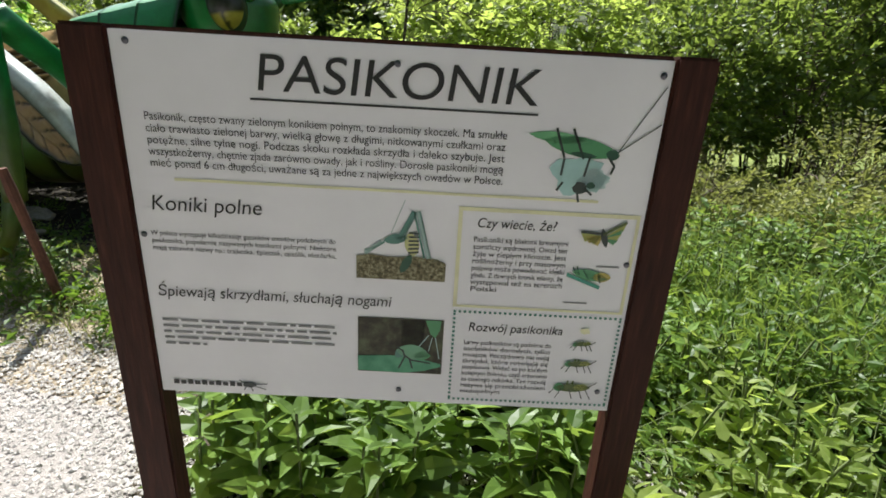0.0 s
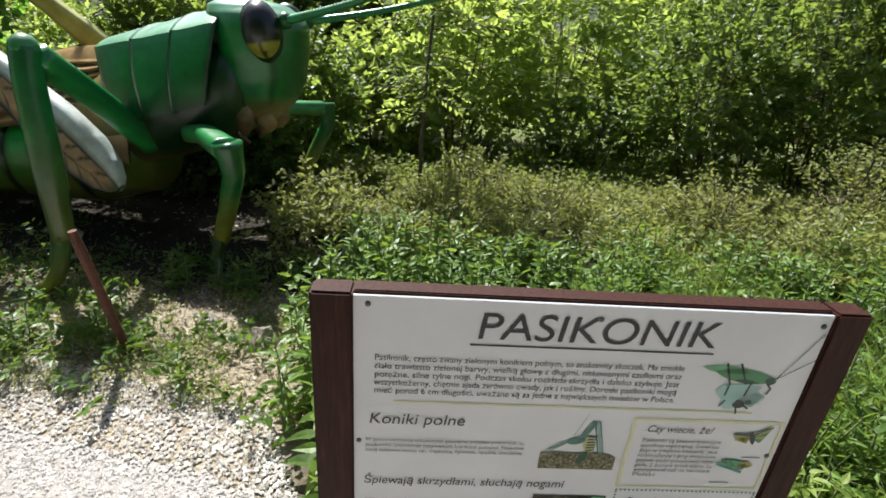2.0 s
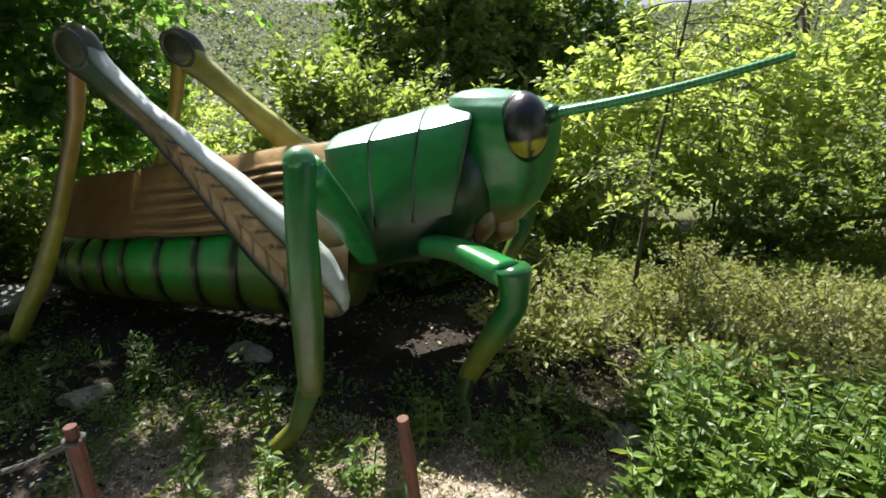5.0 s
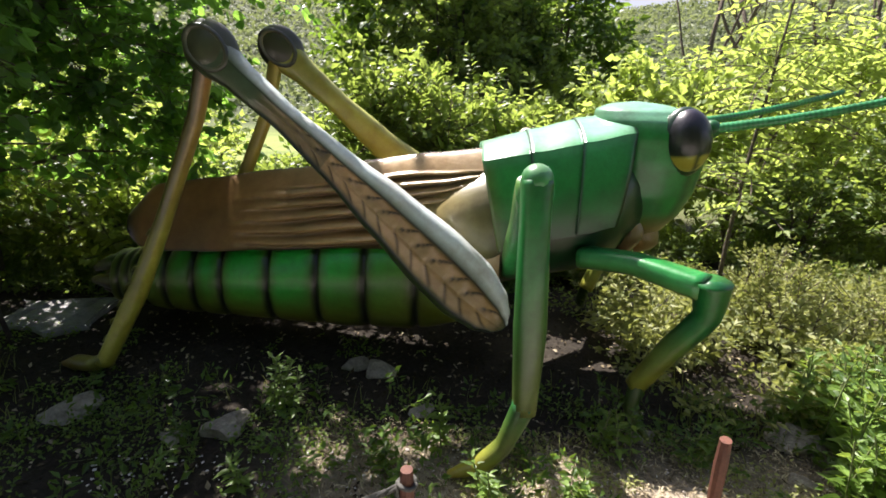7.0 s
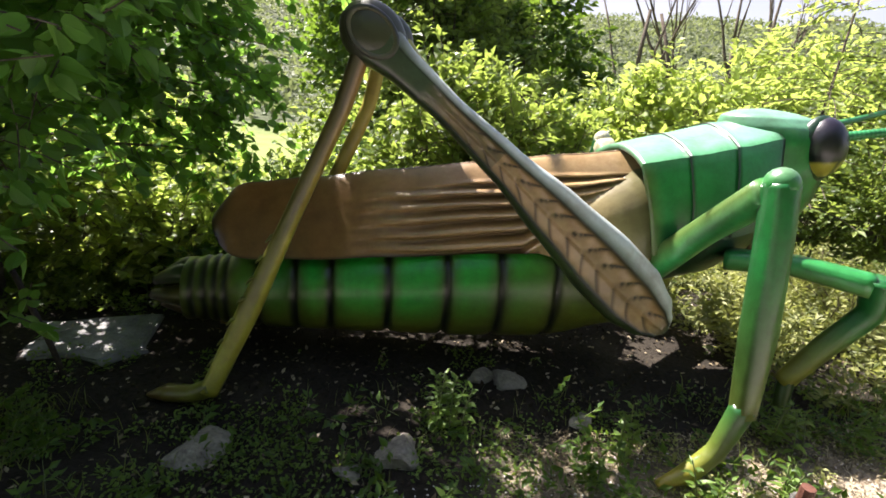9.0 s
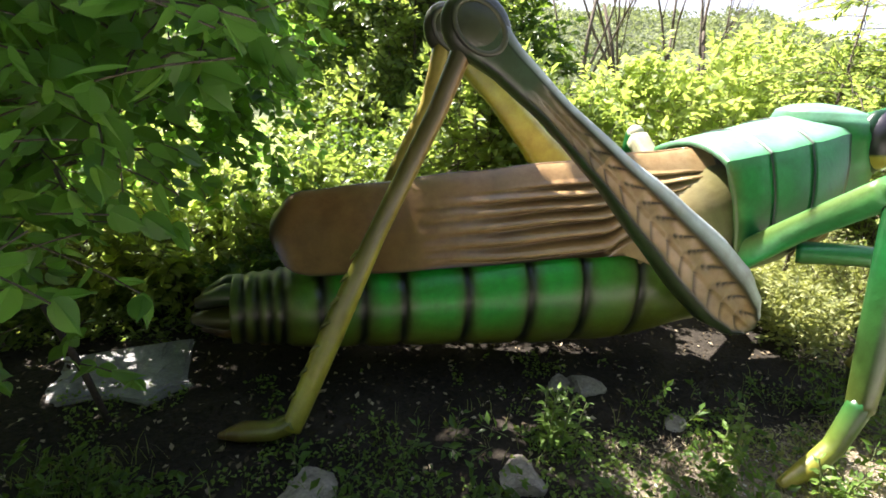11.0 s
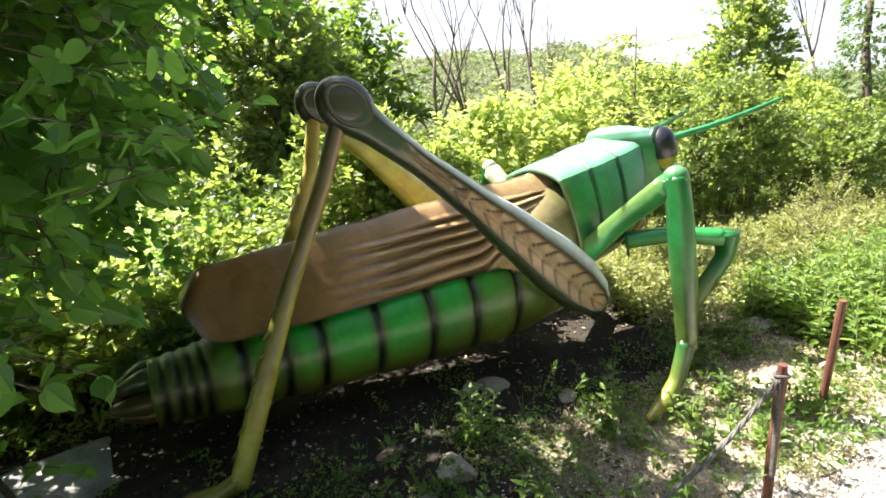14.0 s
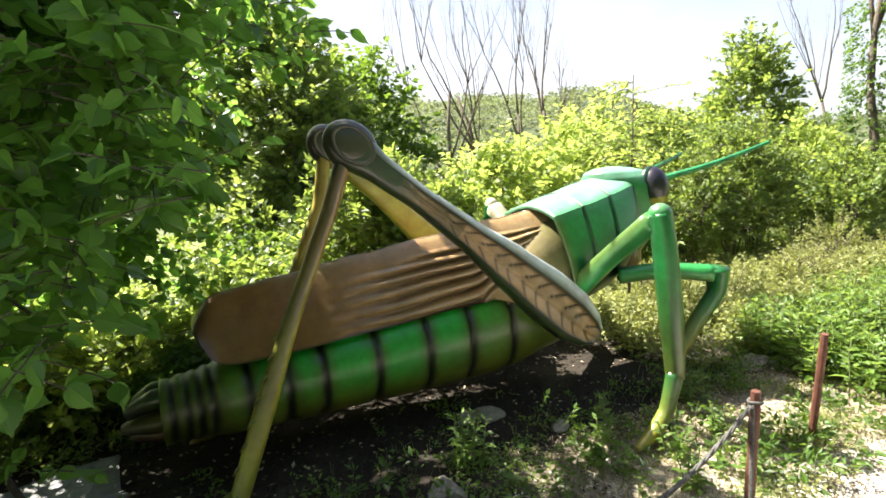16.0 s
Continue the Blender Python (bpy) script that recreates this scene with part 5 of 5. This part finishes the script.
    for i, (x, y, r, h, n) in enumerate(((-3.0, 9.4, 1.2, 5.2, 560), (-12.0, 13.0, 1.8, 6.0, 480), (-1.9, 10.6, 1.2, 4.8, 480))):
        bush("leafy_tree", x, y, r, r, h, n, 9, 0.095, M_LEAF_WOOD, 190 + i, "slim green leafy woodland tree behind the sculpture", "tree", 0.1, LEAF_FOLD, 0.25, 0.3, 4, 0.045, 0.6, "leafy trees")
    # low dark bushes added behind the belly, to shade and hide sunlit earth
    for i, (x, h) in enumerate(((-5.0, 0.5), (-4.5, 0.6), (-4.0, 0.55), (-3.5, 0.65), (-3.0, 0.6), (-2.5, 0.65))):
        bush("undergrowth_bush", x, 4.55 + 0.08 * (i % 2), 0.36, 0.22, h, 190, 7, 0.055, M_LEAF_DARK, 270 + i, lab, "bush", 0.02, LEAF_FOLD, 0.2, 0.3, 5, 0.007, 0.2, "undergrowth")
    # unseen trees added along the other side of the path, to hold back sky light
    for i, (x, y, r, h) in enumerate(((-9.0, -4.4, 2.2, 7.5), (-5.6, -4.8, 2.2, 8.5), (-2.4, -4.6, 2.2, 8.0), (0.9, -4.8, 2.2, 8.5), (4.2, -4.4, 2.2, 7.5))):
        bush("unseen_screen_tree", x, y, r, 1.3, h, 520, 8, 0.27, M_LEAF_DARK, 180 + i, "dark green unseen tree added across the path to hold back sky light", "tree", 0.03, LEAF_FOLD, 0.2, 0.3, 5, 0.05, 0.8, "wayside trees")
    # a leafy tree and an ivy-covered trunk further along the path
    bush("tall_tree", 8.0, 8.2, 1.0, 0.9, 5.6, 620, 9, 0.115, M_LEAF_WOOD, 140, "tall slim leafy green tree", "tree", 0.03, LEAF_FOLD, 0.2, 0.3, 3, 0.06, 0.6)
    bush("shrub", 9.6, 4.6, 1.0, 0.8, 1.5, 260, 8, 0.08, M_LEAF_BRIGHT, 143, "dense mid green shrub with small leaves", "shrub", 0.04, LEAF_FOLD, 0.1, 0.2, 7, 0.014, 0.36, "green shrubs", 1.5)
    bush("shrub", 11.8, 8.2, 1.6, 1.1, 2.6, 320, 8, 0.11, M_LEAF_MID, 144, "dense mid green shrub with small leaves", "shrub", 0.04, LEAF_FOLD, 0.1, 0.2, 7, 0.014, 0.45, "green shrubs", 1.5)
    bush("shrub", 14.5, 7.0, 1.8, 1.2, 2.4, 320, 8, 0.12, M_LEAF_BRIGHT, 145, "dense mid green shrub with small leaves", "shrub", 0.04, LEAF_FOLD, 0.1, 0.2, 7, 0.014, 0.45, "green shrubs", 1.5)
    bush("tall_tree", 13.5, 13.5, 2.2, 2.0, 5.0, 420, 9, 0.16, M_LEAF_MID, 141, "tall slim leafy green tree", "tree", 0.12, LEAF_FOLD, 0.2, 0.3, 3, 0.06, 0.8)
    for i, (x, y, h) in enumerate(((1.65, 3.75, 0.55), (2.6, 3.9, 0.8), (-0.25, 4.35, 0.5), (-0.45, 3.7, 0.42), (0.4, 3.9, 0.4), (3.2, 3.4, 0.5))):
        bush("weed_clump", x, y, 0.4, 0.35, h, 120, 7, 0.035, M_LEAF_COVER, 150 + i, "low tangled weed clump with dry stalks", "weed", 0.02, LEAF_SLIM, 0.0, 0.2, 6, 0.004, 0.25, "weed clumps", 1.5)


def bare_tree(x, y, h, seed, ivy=0):
    rng = random.Random(seed)
    s = Soup()
    z0 = ground_z(x, y)
    root = tagged(new("bare_tree"), "leafless tree with dark upright branches" if not ivy else "bare tree with an ivy-covered trunk", "tree", "bare trees")
    root.matrix_basis = pose(x, y, z0)
    tips = []

    def grow(p, d, ln, r, lvl):
        pts = [p.copy()]
        n = 5
        for i in range(n):
            d2 = (d + Vector((rng.uniform(-1, 1), rng.uniform(-1, 1), rng.uniform(-0.2, 0.6))) * 0.14).normalized()
            pts.append(pts[-1] + d2 * (ln / n))
            d = d2
        s.add(*tube(pts, [r * (1 - 0.62 * i / n) for i in range(n + 1)], 6 if lvl < 2 else 4, True))
        if lvl < 4:
            for k in range(3 if lvl < 3 else 2):
                j = rng.choice((2, 3, 4, 5))
                a = rng.uniform(0, 6.28)
                out = Vector((math.cos(a), math.sin(a), rng.uniform(1.5, 3.0))).normalized()
                grow(pts[j], (d * 0.5 + out * 0.6).normalized(), ln * rng.uniform(0.5, 0.72), r * 0.42, lvl + 1)

    grow(Vector((0, 0, -0.2)), Vector((rng.uniform(-0.08, 0.08), 0, 1)), h * 0.5, h * 0.011, 0)
    place("trunk", s.mesh("trunk", M_BARK), root)
    if ivy:
        g = Grower(seed)
        for i in range(ivy):
            a, z = g.rng.uniform(0, 6.28), g.rng.uniform(0, h * 0.45)
            rr = h * 0.02 + 0.06 + 0.08 * abs(noise.noise(Vector((a, z, 0))))
            g.twig((math.cos(a) * rr, math.sin(a) * rr, z), (math.cos(a), math.sin(a), -0.2), 0.22, 4, 0.08, 0.3, 0.9, 0)
        g.finish(root, M_LEAF_DARK, M_BARK, LEAF_FOLD, 0.2, leaf_name="ivy", wood_name="")


def linden():
    """A young linden whose boughs reach over the place from the side of the path."""
    g = Grower(7)
    rng = g.rng
    root = tagged(new("linden_tree"), "young linden tree with large round green leaves", "tree")
    root.matrix_basis = pose(-6.6, 4.3, 0)
    org = Vector((-6.6, 4.3, 0))
    trunk = [Vector(p) for p in ((0, 0, -0.05), (0.04, -0.02, 0.8), (-0.03, 0.05, 1.7), (0.1, 0.0, 2.8), (0.3, 0.25, 4.9))]
    g.wood.add(*tube(trunk, [0.09, 0.075, 0.06, 0.045, 0.02], 9))
    # boxes from 3.5 m up are unseen boughs, added to cast dappled shade
    boxes = (((-8.3, -5.5), (2.5, 4.8), (0.85, 3.6), 480), ((-6.0, -5.02), (2.35, 3.4), (1.45, 3.1), 640), ((-5.9, -4.3), (3.4, 6.0), (2.45, 4.0), 540), ((-7.4, -5.55), (2.3, 3.6), (0.45, 2.7), 900), ((-5.6, -4.83), (2.2, 2.95), (1.2, 2.9), 200), ((-5.2, -4.4), (2.7, 3.5), (2.3, 3.3), 260), ((-7.3, -5.9), (4.4, 6.0), (1.9, 3.4), 120), ((-9.5, -7.0), (3.0, 5.0), (0.6, 2.4), 110), ((-7.0, -5.0), (4.3, 5.2), (1.2, 2.9), 400), ((-6.2, -4.7), (4.6, 5.4), (1.4, 3.0), 400), ((-6.0, -4.6), (4.2, 6.2), (3.5, 5.2), 210), ((-5.0, -3.9), (3.4, 4.8), (3.5, 4.6), 60), ((-5.5, -4.95), (2.6, 3.2), (1.7, 2.8), 240), ((-6.0, -4.95), (4.5, 5.1), (0.9, 1.8), 240))
    for (x0, x1), (y0, y1), (z0, z1), n in boxes:
        boughs = []
        for k in range(max(4, n // 40)):
            tip = Vector((rng.uniform(x0, x1), rng.uniform(y0, y1), rng.uniform(z0, z1))) - org
            b = trunk[2].lerp(trunk[4], rng.uniform(0, 0.8)) if tip.z > 1.6 else trunk[1].lerp(trunk[3], rng.uniform(0, 0.6))
            mid = b.lerp(tip, 0.5) + Vector((rng.normal() * 0.1, rng.normal() * 0.1, 0.15))
            pts = [b, b.lerp(mid, 0.5) + Vector(rng.normal(size=3)) * 0.03, mid, mid.lerp(tip, 0.5) + Vector(rng.normal(size=3)) * 0.03, tip]
            g.wood.add(*tube(pts, [0.022, 0.017, 0.012, 0.008, 0.004], 5, False))
            boughs.append(pts)
        for k in range(n):
            if k % 3:
                ln = boughs[int(rng.integers(len(boughs)))]
                i = int(rng.integers(1, len(ln) - 1))
                p = ln[i].lerp(ln[i + 1], rng.uniform()) + Vector(rng.normal(size=3)) * 0.14
            else:
                p = Vector((rng.uniform(x0, x1), rng.uniform(y0, y1), rng.uniform(z0, z1))) - org
            w = p + org
            # keep the boughs clear of the sculpture
            if w.x > -5.4 and w.z < 2.3 and 3.2 < w.y < 4.4:
                continue
            if w.x > -5.25 and w.y < 3.3 and w.z < 1.65:
                continue
            # the crown is thin over the slab, where the sun comes through in flecks
            spot = w - SUN_DIR * (w.z / SUN_DIR.z)
            if k % 5 < 2 and math.hypot(spot.x + 5.75, spot.y - 3.86) < 0.75:
                continue
            g.twig(p, rng.normal(size=3) * np.array((1, 1, 0.35)), 0.28, 4, 0.078, 0.35, 0.7, 0.003, double=bool(k % 2))
    g.finish(root, M_LEAF_LINDEN, M_BARK, LEAF_ROUND, 0.15, 0.35)


def nettle(g, x, y, h, size, z=None):
    """One upright stalk with crossed pairs of toothed leaves, smaller to the top."""
    rng = g.rng
    z = ground_z(x, y) if z is None else z
    lean = rng.normal(size=2) * 0.1
    pts = []
    n = int(5 + h * 14)
    a = rng.uniform(0, 6.28)
    for i in range(n + 1):
        t = i / n
        p = (x + lean[0] * h * t * t, y + lean[1] * h * t * t, z + h * t)
        pts.append(p)
        if i < 1:
            continue
        a += 1.571
        s = size * (1.05 - 0.55 * t) * (0.6 + 0.4 * min(1, t * 4))
        for k in (0, 3.1416):
            c, q = math.cos(a + k), math.sin(a + k)
            g.pos.append((p[0] + 0.008 * c, p[1] + 0.008 * q, p[2]))
            g.head.append((c, q, 0.15 + 0.75 * t ** 3))
            g.size.append(s)
    g.wood.add(*tube(pts[::2] if n % 2 == 0 else pts[::2] + [pts[-1]], 0.0035, 4, False))


LEAF_NETTLE = (np.array([(0, 0, 0), (0.14, 0.17, 0.03), (0.3, 0.21, 0.03), (0.6, 0.14, 0.02), (1.0, 0, -0.12), (0.6, -0.14, 0.02), (0.3, -0.21, 0.03), (0.14, -0.17, 0.03), (0.35, 0, -0.03), (0.65, 0, -0.05)]),
               [(0, 8, 2, 1), (8, 9, 3, 2), (9, 4, 3), (0, 7, 6, 8), (8, 6, 5, 9), (9, 5, 4)])


def nettle_beds():
    lab = "dense bed of bright green stinging nettles"
    for i, (x0, x1, y0, y1, n, h0, h1, sz) in enumerate(((-1.05, 0.35, 1.55, 3.1, 330, 0.26, 0.5, 0.12), (0.3, 2.1, 1.3, 3.2, 380, 0.24, 0.5, 0.105), (-0.65, 0.55, 0.86, 1.6, 110, 0.22, 0.42, 0.165), (0.45, 1.9, 0.6, 1.5, 240, 0.2, 0.5, 0.105))):
        g = Grower(200 + i)
        root = tagged(new("nettle_bed"), lab, "nettles", "", "stuff")
        for k in range(n):
            x, y = g.rng.uniform(x0, x1), g.rng.uniform(y0, y1)
            if fnoise(x, y, 3.2, 9.0) < (-0.02 if i > 1 else -0.16):
                continue
            if i == 0 and (x + 1.05) + 0.25 * fnoise(x, y, 2.0) < 0.22 * abs(y - 2.3):
                continue
            if i in (0, 2) and y < path_edge(x) + (0.08 if i == 0 else -0.15):
                continue
            tall = h0 + (h1 - h0) * (0.5 + 0.5 * fnoise(x, y, 1.3, 3.0)) * g.rng.uniform(0.7, 1.2)
            nettle(g, x, y, tall, sz * g.rng.uniform(0.8, 1.15))
        g.finish(root, M_LEAF_BRIGHT if i == 3 else M_LEAF_NETTLE, M_STEM, LEAF_NETTLE, 0.5, leaf_name="leaves", wood_name="stalks")
    # single plants
    for i, (x, y, h, k) in enumerate(((-3.63, 2.88, 0.31, 8), (-2.85, 2.62, 0.26, 4), (-3.05, 2.45, 0.14, 3), (-2.62, 2.3, 0.2, 4), (-2.2, 2.35, 0.2, 4), (-1.95, 2.62, 0.22, 5), (-2.75, 2.0, 0.2, 5), (-3.1, 1.95, 0.16, 4), (-2.45, 1.95, 0.18, 5), (-3.7, 2.3, 0.14, 3), (-1.5, 2.65, 0.24, 4), (-2.1, 2.1, 0.16, 4))):
        g = Grower(230 + i)
        root = tagged(new("nettle_plant"), "small green nettle plant growing out of the earth", "nettle", "single nettles")
        root.matrix_basis = pose(x, y, ground_z(x, y))
        for q in range(k):
            g = Grower(1000 + i * 20 + q)
            nettle(g, g.rng.normal() * 0.05, g.rng.normal() * 0.05, h * g.rng.uniform(0.7, 1.25), 0.085, -0.01)
            g.finish(root, M_LEAF_NETTLE, M_STEM, LEAF_NETTLE, 0.7, leaf_name="leaves", wood_name="stalk")


def ground_cover():
    """Low creeping weeds, dry stalks and grass over the earth."""
    rng = np.random.default_rng(9)

    def shade_free(x, y):
        """How thickly weeds grow at a place: bare under the sculpture and on the worn strip."""
        d = 1.0
        if -5.3 < x < -1.6 and 2.6 < y < 4.4:
            d = 0.1 + 0.12 * (x > -2.2)
        elif y < 2.7 and x < -1.0:
            d = (0.14 + 0.7 * fnoise(x, y, 2.3)) * (0.4 if x < -3.1 else 1.0)
        else:
            d = 0.5 + 1.5 * fnoise(x, y, 1.6, 2.0)
        if y < path_edge(x) + 0.1:
            d = 0.0 if y < path_edge(x) - 0.05 else 0.25
        return d

    def scatter(n, x0, x1, y0, y1):
        out = []
        while len(out) < n:
            x, y = rng.uniform(x0, x1), rng.uniform(y0, y1)
            if rng.uniform() < shade_free(x, y):
                out.append((x, y))
        return out

    for name, n, area, hmax, size, mat, seed in (("creeping_weeds", 6000, (-1.7, 5.0, 2.9, 5.6), 0.34, 0.058, M_LEAF_COVER, 1), ("creeping_weeds", 620, (-7.5, -0.6, 1.5, 3.0), 0.13, 0.05, M_LEAF_DARK, 2), ("creeping_weeds", 5000, (-8.0, -1.4, 4.2, 7.0), 0.25, 0.045, M_LEAF_MID, 3), ("creeping_weeds", 4200, (0.3, 4.5, 0.9, 3.2), 0.35, 0.04, M_LEAF_NETTLE, 4), ("creeping_weeds", 6000, (-3.0, 9.0, 5.0, 9.0), 0.4, 0.06, M_LEAF_MID, 5)):
        g = Grower(300 + seed)
        root = tagged(new(name), "low creeping weeds with small dull green leaves", "weeds", "", "stuff")
        for x, y in scatter(n, *area):
            h = hmax * (0.35 + 0.65 * abs(fnoise(x, y, 1.1, 7.0)) * 2) * g.rng.uniform(0.3, 1.0)
            z = ground_z(x, y) + h * g.rng.uniform(0.1, 1.0)
            g.twig((x, y, z), (g.rng.normal(), g.rng.normal(), 0.7), 0.12 + hmax * 0.3, 4, size, 0.1, 0.8, 0.0013)
        g.finish(root, mat, M_STEM, LEAF_SLIM, 0.3, leaf_name="leaves", wood_name="stalks")
    # grass, green and dry
    for n, area, h0, mat, seed in ((3000, (-6.5, 1.5, 1.5, 3.2), 0.09, M_GRASS, 11), (5000, (-1.5, 4.5, 2.8, 5.5), 0.22, M_GRASS, 12), (1500, (1.0, 2.4, 1.4, 3.0), 0.4, M_LEAF_MID, 13)):
        pts = scatter(n, *area)
        v, f = [], []
        for x, y in pts:
            z = ground_z(x, y) - 0.005
            a, b = rng.uniform(0, 6.28), rng.uniform(0, 6.28)
            h = h0 * rng.uniform(0.4, 1.4)
            w = 0.0028
            c, s = math.cos(a) * w, math.sin(a) * w
            bx, by = math.cos(b) * h * rng.uniform(0.2, 0.9), math.sin(b) * h * rng.uniform(0.2, 0.9)
            o = len(v)
            v += [(x - c, y - s, z), (x + c, y + s, z), (x + bx * 0.4 + c * 0.7, y + by * 0.4 + s * 0.7, z + h * 0.65), (x + bx * 0.4 - c * 0.7, y + by * 0.4 - s * 0.7, z + h * 0.65), (x + bx, y + by, z + h)]
            f += [(o, o + 1, o + 2, o + 3), (o + 3, o + 2, o + 4)]
        place("grass", mesh_from("grass", v, f, [mat]), label="thin grass blades, partly dry", category="grass", kind="stuff")


def litter():
    """Dead leaves and bits of bark on the bare earth."""
    rng = np.random.default_rng(31)
    k = Mat("dead leaves", rough=0.9, spec=0.2)
    k.colour(k.ramp(k.node("ShaderNodeNewGeometry").outputs["Random Per Island"], [(0.0, (0.012, 0.009, 0.006)), (0.6, (0.05, 0.037, 0.022)), (0.85, (0.2, 0.16, 0.1)), (1.0, (0.42, 0.36, 0.25))]))
    n = 9000
    x, y = rng.uniform(-7.0, 0.0, n), rng.uniform(1.7, 5.2, n)
    inner = (y > 2.7) | (x < -3.1)
    x, y = x[inner], y[inner]
    z = np.array([ground_z(a, b) for a, b in zip(x, y)]) + 0.008
    v, f = leaves(np.stack([x, y, z], 1), 0.035, LEAF_FOLD, rng, 0.85, 0.0)
    # straw and pale bits on the trodden earth
    n = 16000
    sx, sy = rng.uniform(-3.4, -0.6, n), rng.uniform(1.6, 2.8, n)
    sz = np.array([ground_z(a, b) for a, b in zip(sx, sy)]) + rng.uniform(0.004, 0.02, n)
    sv, sf = leaves(np.stack([sx, sy, sz], 1), 0.034, (LEAF_SLIM[0] * np.array((1, 0.35, 1)), LEAF_SLIM[1]), rng, 0.6, 0.0)
    q = Mat("straw", rough=0.8, spec=0.25)
    q.colour(q.ramp(q.node("ShaderNodeNewGeometry").outputs["Random Per Island"], [(0.0, (0.06, 0.045, 0.025)), (0.5, (0.24, 0.19, 0.11)), (1.0, (0.5, 0.44, 0.29))]))
    place("straw_litter", mesh_from("straw_litter", sv, sf, [q.m]), label="dry straw and stalk bits on trodden earth", category="litter", kind="stuff")
    place("leaf_litter", mesh_from("leaf_litter", v, f, [k.m]), label="dry brown leaf litter on the earth", category="litter", kind="stuff")


def floor_leaves():
    """A thin mat of tiny creeping leaves on the shaded earth."""
    rng = np.random.default_rng(41)
    x, y = rng.uniform(-6.8, -1.3, 26000), rng.uniform(1.75, 3.7, 26000)
    thick = np.array([fnoise(a, b, 2.6, 11.0) + 0.6 * fnoise(a, b, 9.0, 3.0) for a, b in zip(x, y)])
    on = (thick + rng.uniform(-0.15, 0.15, len(x)) > 0.02) & ((y < 2.95) | (thick > 0.3)) & ((x < -3.2) | (thick > 0.16))
    x, y = x[on], y[on]
    z = np.array([ground_z(a, b) for a, b in zip(x, y)]) + rng.uniform(0.005, 0.045, len(x))
    v, f = leaves(np.stack([x, y, z], 1), 0.026, LEAF_FOLD, rng, 0.45, 0.0)
    place("creeping_weeds", mesh_from("creeping_weeds", v, f, [M_LEAF_NETTLE]), label="tiny creeping green leaves matted over dark earth", category="weeds", kind="stuff")
    # dull, half dry herbs on the sunny strip
    x, y = rng.uniform(-2.7, -0.7, 8000), rng.uniform(1.65, 2.75, 8000)
    thick = np.array([fnoise(a, b, 3.3, 21.0) + 0.7 * fnoise(a, b, 11.0, 8.0) for a, b in zip(x, y)])
    on = thick + rng.uniform(-0.2, 0.2, len(x)) > 0.0
    x, y = x[on], y[on]
    z = np.array([ground_z(a, b) for a, b in zip(x, y)]) + rng.uniform(0.004, 0.07, len(x))
    v, f = leaves(np.stack([x, y, z], 1), 0.024, LEAF_FOLD, rng, 0.5, 0.0)
    place("dry_herbs", mesh_from("dry_herbs", v, f, [M_LEAF_COVER]), label="low dull green and straw coloured herbs on trodden earth", category="weeds", kind="stuff")


def sapling():
    g = Grower(61)
    root = tagged(new("young_tree"), "thin young tree with a dark stem and yellow green leaves", "tree")
    root.matrix_basis = pose(-0.69, 4.3, ground_z(-0.69, 4.3))
    pts = [Vector((0.0, 0, -0.05)), Vector((0.015, 0.02, 0.6)), Vector((0.05, 0.03, 1.2)), Vector((0.12, 0.05, 1.9)), Vector((0.2, 0.1, 2.6))]
    g.wood.add(*tube(pts, [0.018, 0.016, 0.013, 0.01, 0.006], 7))
    for i in range(60):
        t = g.rng.uniform(0.35, 1.0) * 4
        k = min(3, int(t))
        p = pts[k].lerp(pts[k + 1], t - k)
        d = Vector(g.rng.normal(size=3))
        d.z = abs(d.z) * 0.4
        g.twig(p, d, g.rng.uniform(0.35, 0.7), 8, 0.07, 0.5, 0.9, 0.004)
    g.finish(root, M_LEAF_BRIGHT, M_BARK, LEAF_SLIM, 0.5)


def far_woods():
    """Tree crowns on the far hillside."""
    rng = np.random.default_rng(77)
    az, r = np.radians(rng.uniform(-60, 95, 60000)), 130 + 330 * rng.uniform(0, 1, 60000) ** 0.8
    x, y = np.sin(az) * r, np.cos(az) * r
    gaps = np.array([fnoise(a, b, 0.012, 4.0) for a, b in zip(x, y)])
    x, y = x[gaps > -0.25], y[gaps > -0.25]
    z = np.array([ground_z(a, b) for a, b in zip(x, y)]) + rng.uniform(0.5, 5.0, len(x))
    v, f = leaves(np.stack([x, y, z], 1), 2.6, LEAF_FOLD, rng, 0.1, 0.0)
    # distance haze is mixed into these paler, greyer leaf colours
    far = leaf_material("far hazy woods", (0.05, 0.08, 0.032), (0.17, 0.2, 0.09), (0.3, 0.36, 0.13), 0.6, 0.35)
    place("far_woods", mesh_from("far_woods", v, f, [far]), label="distant green woods on the hillside", category="woods", kind="stuff")


far_woods()
plants_behind()
sapling()
for n, (x, y, h) in enumerate(((6.1, 20.0, 15.0), (8.2, 21.0, 16.0), (10.0, 20.0, 13.5), (12.0, 20.5, 15.0), (14.2, 23.0, 14.0))):
    bare_tree(x, y, h, 400 + n)
bare_tree(9.6, 6.4, 12.0, 420, 700)
bare_tree(19.5, 11.5, 10.0, 421, 300)
linden()
nettle_beds()
ground_cover()
floor_leaves()
litter()
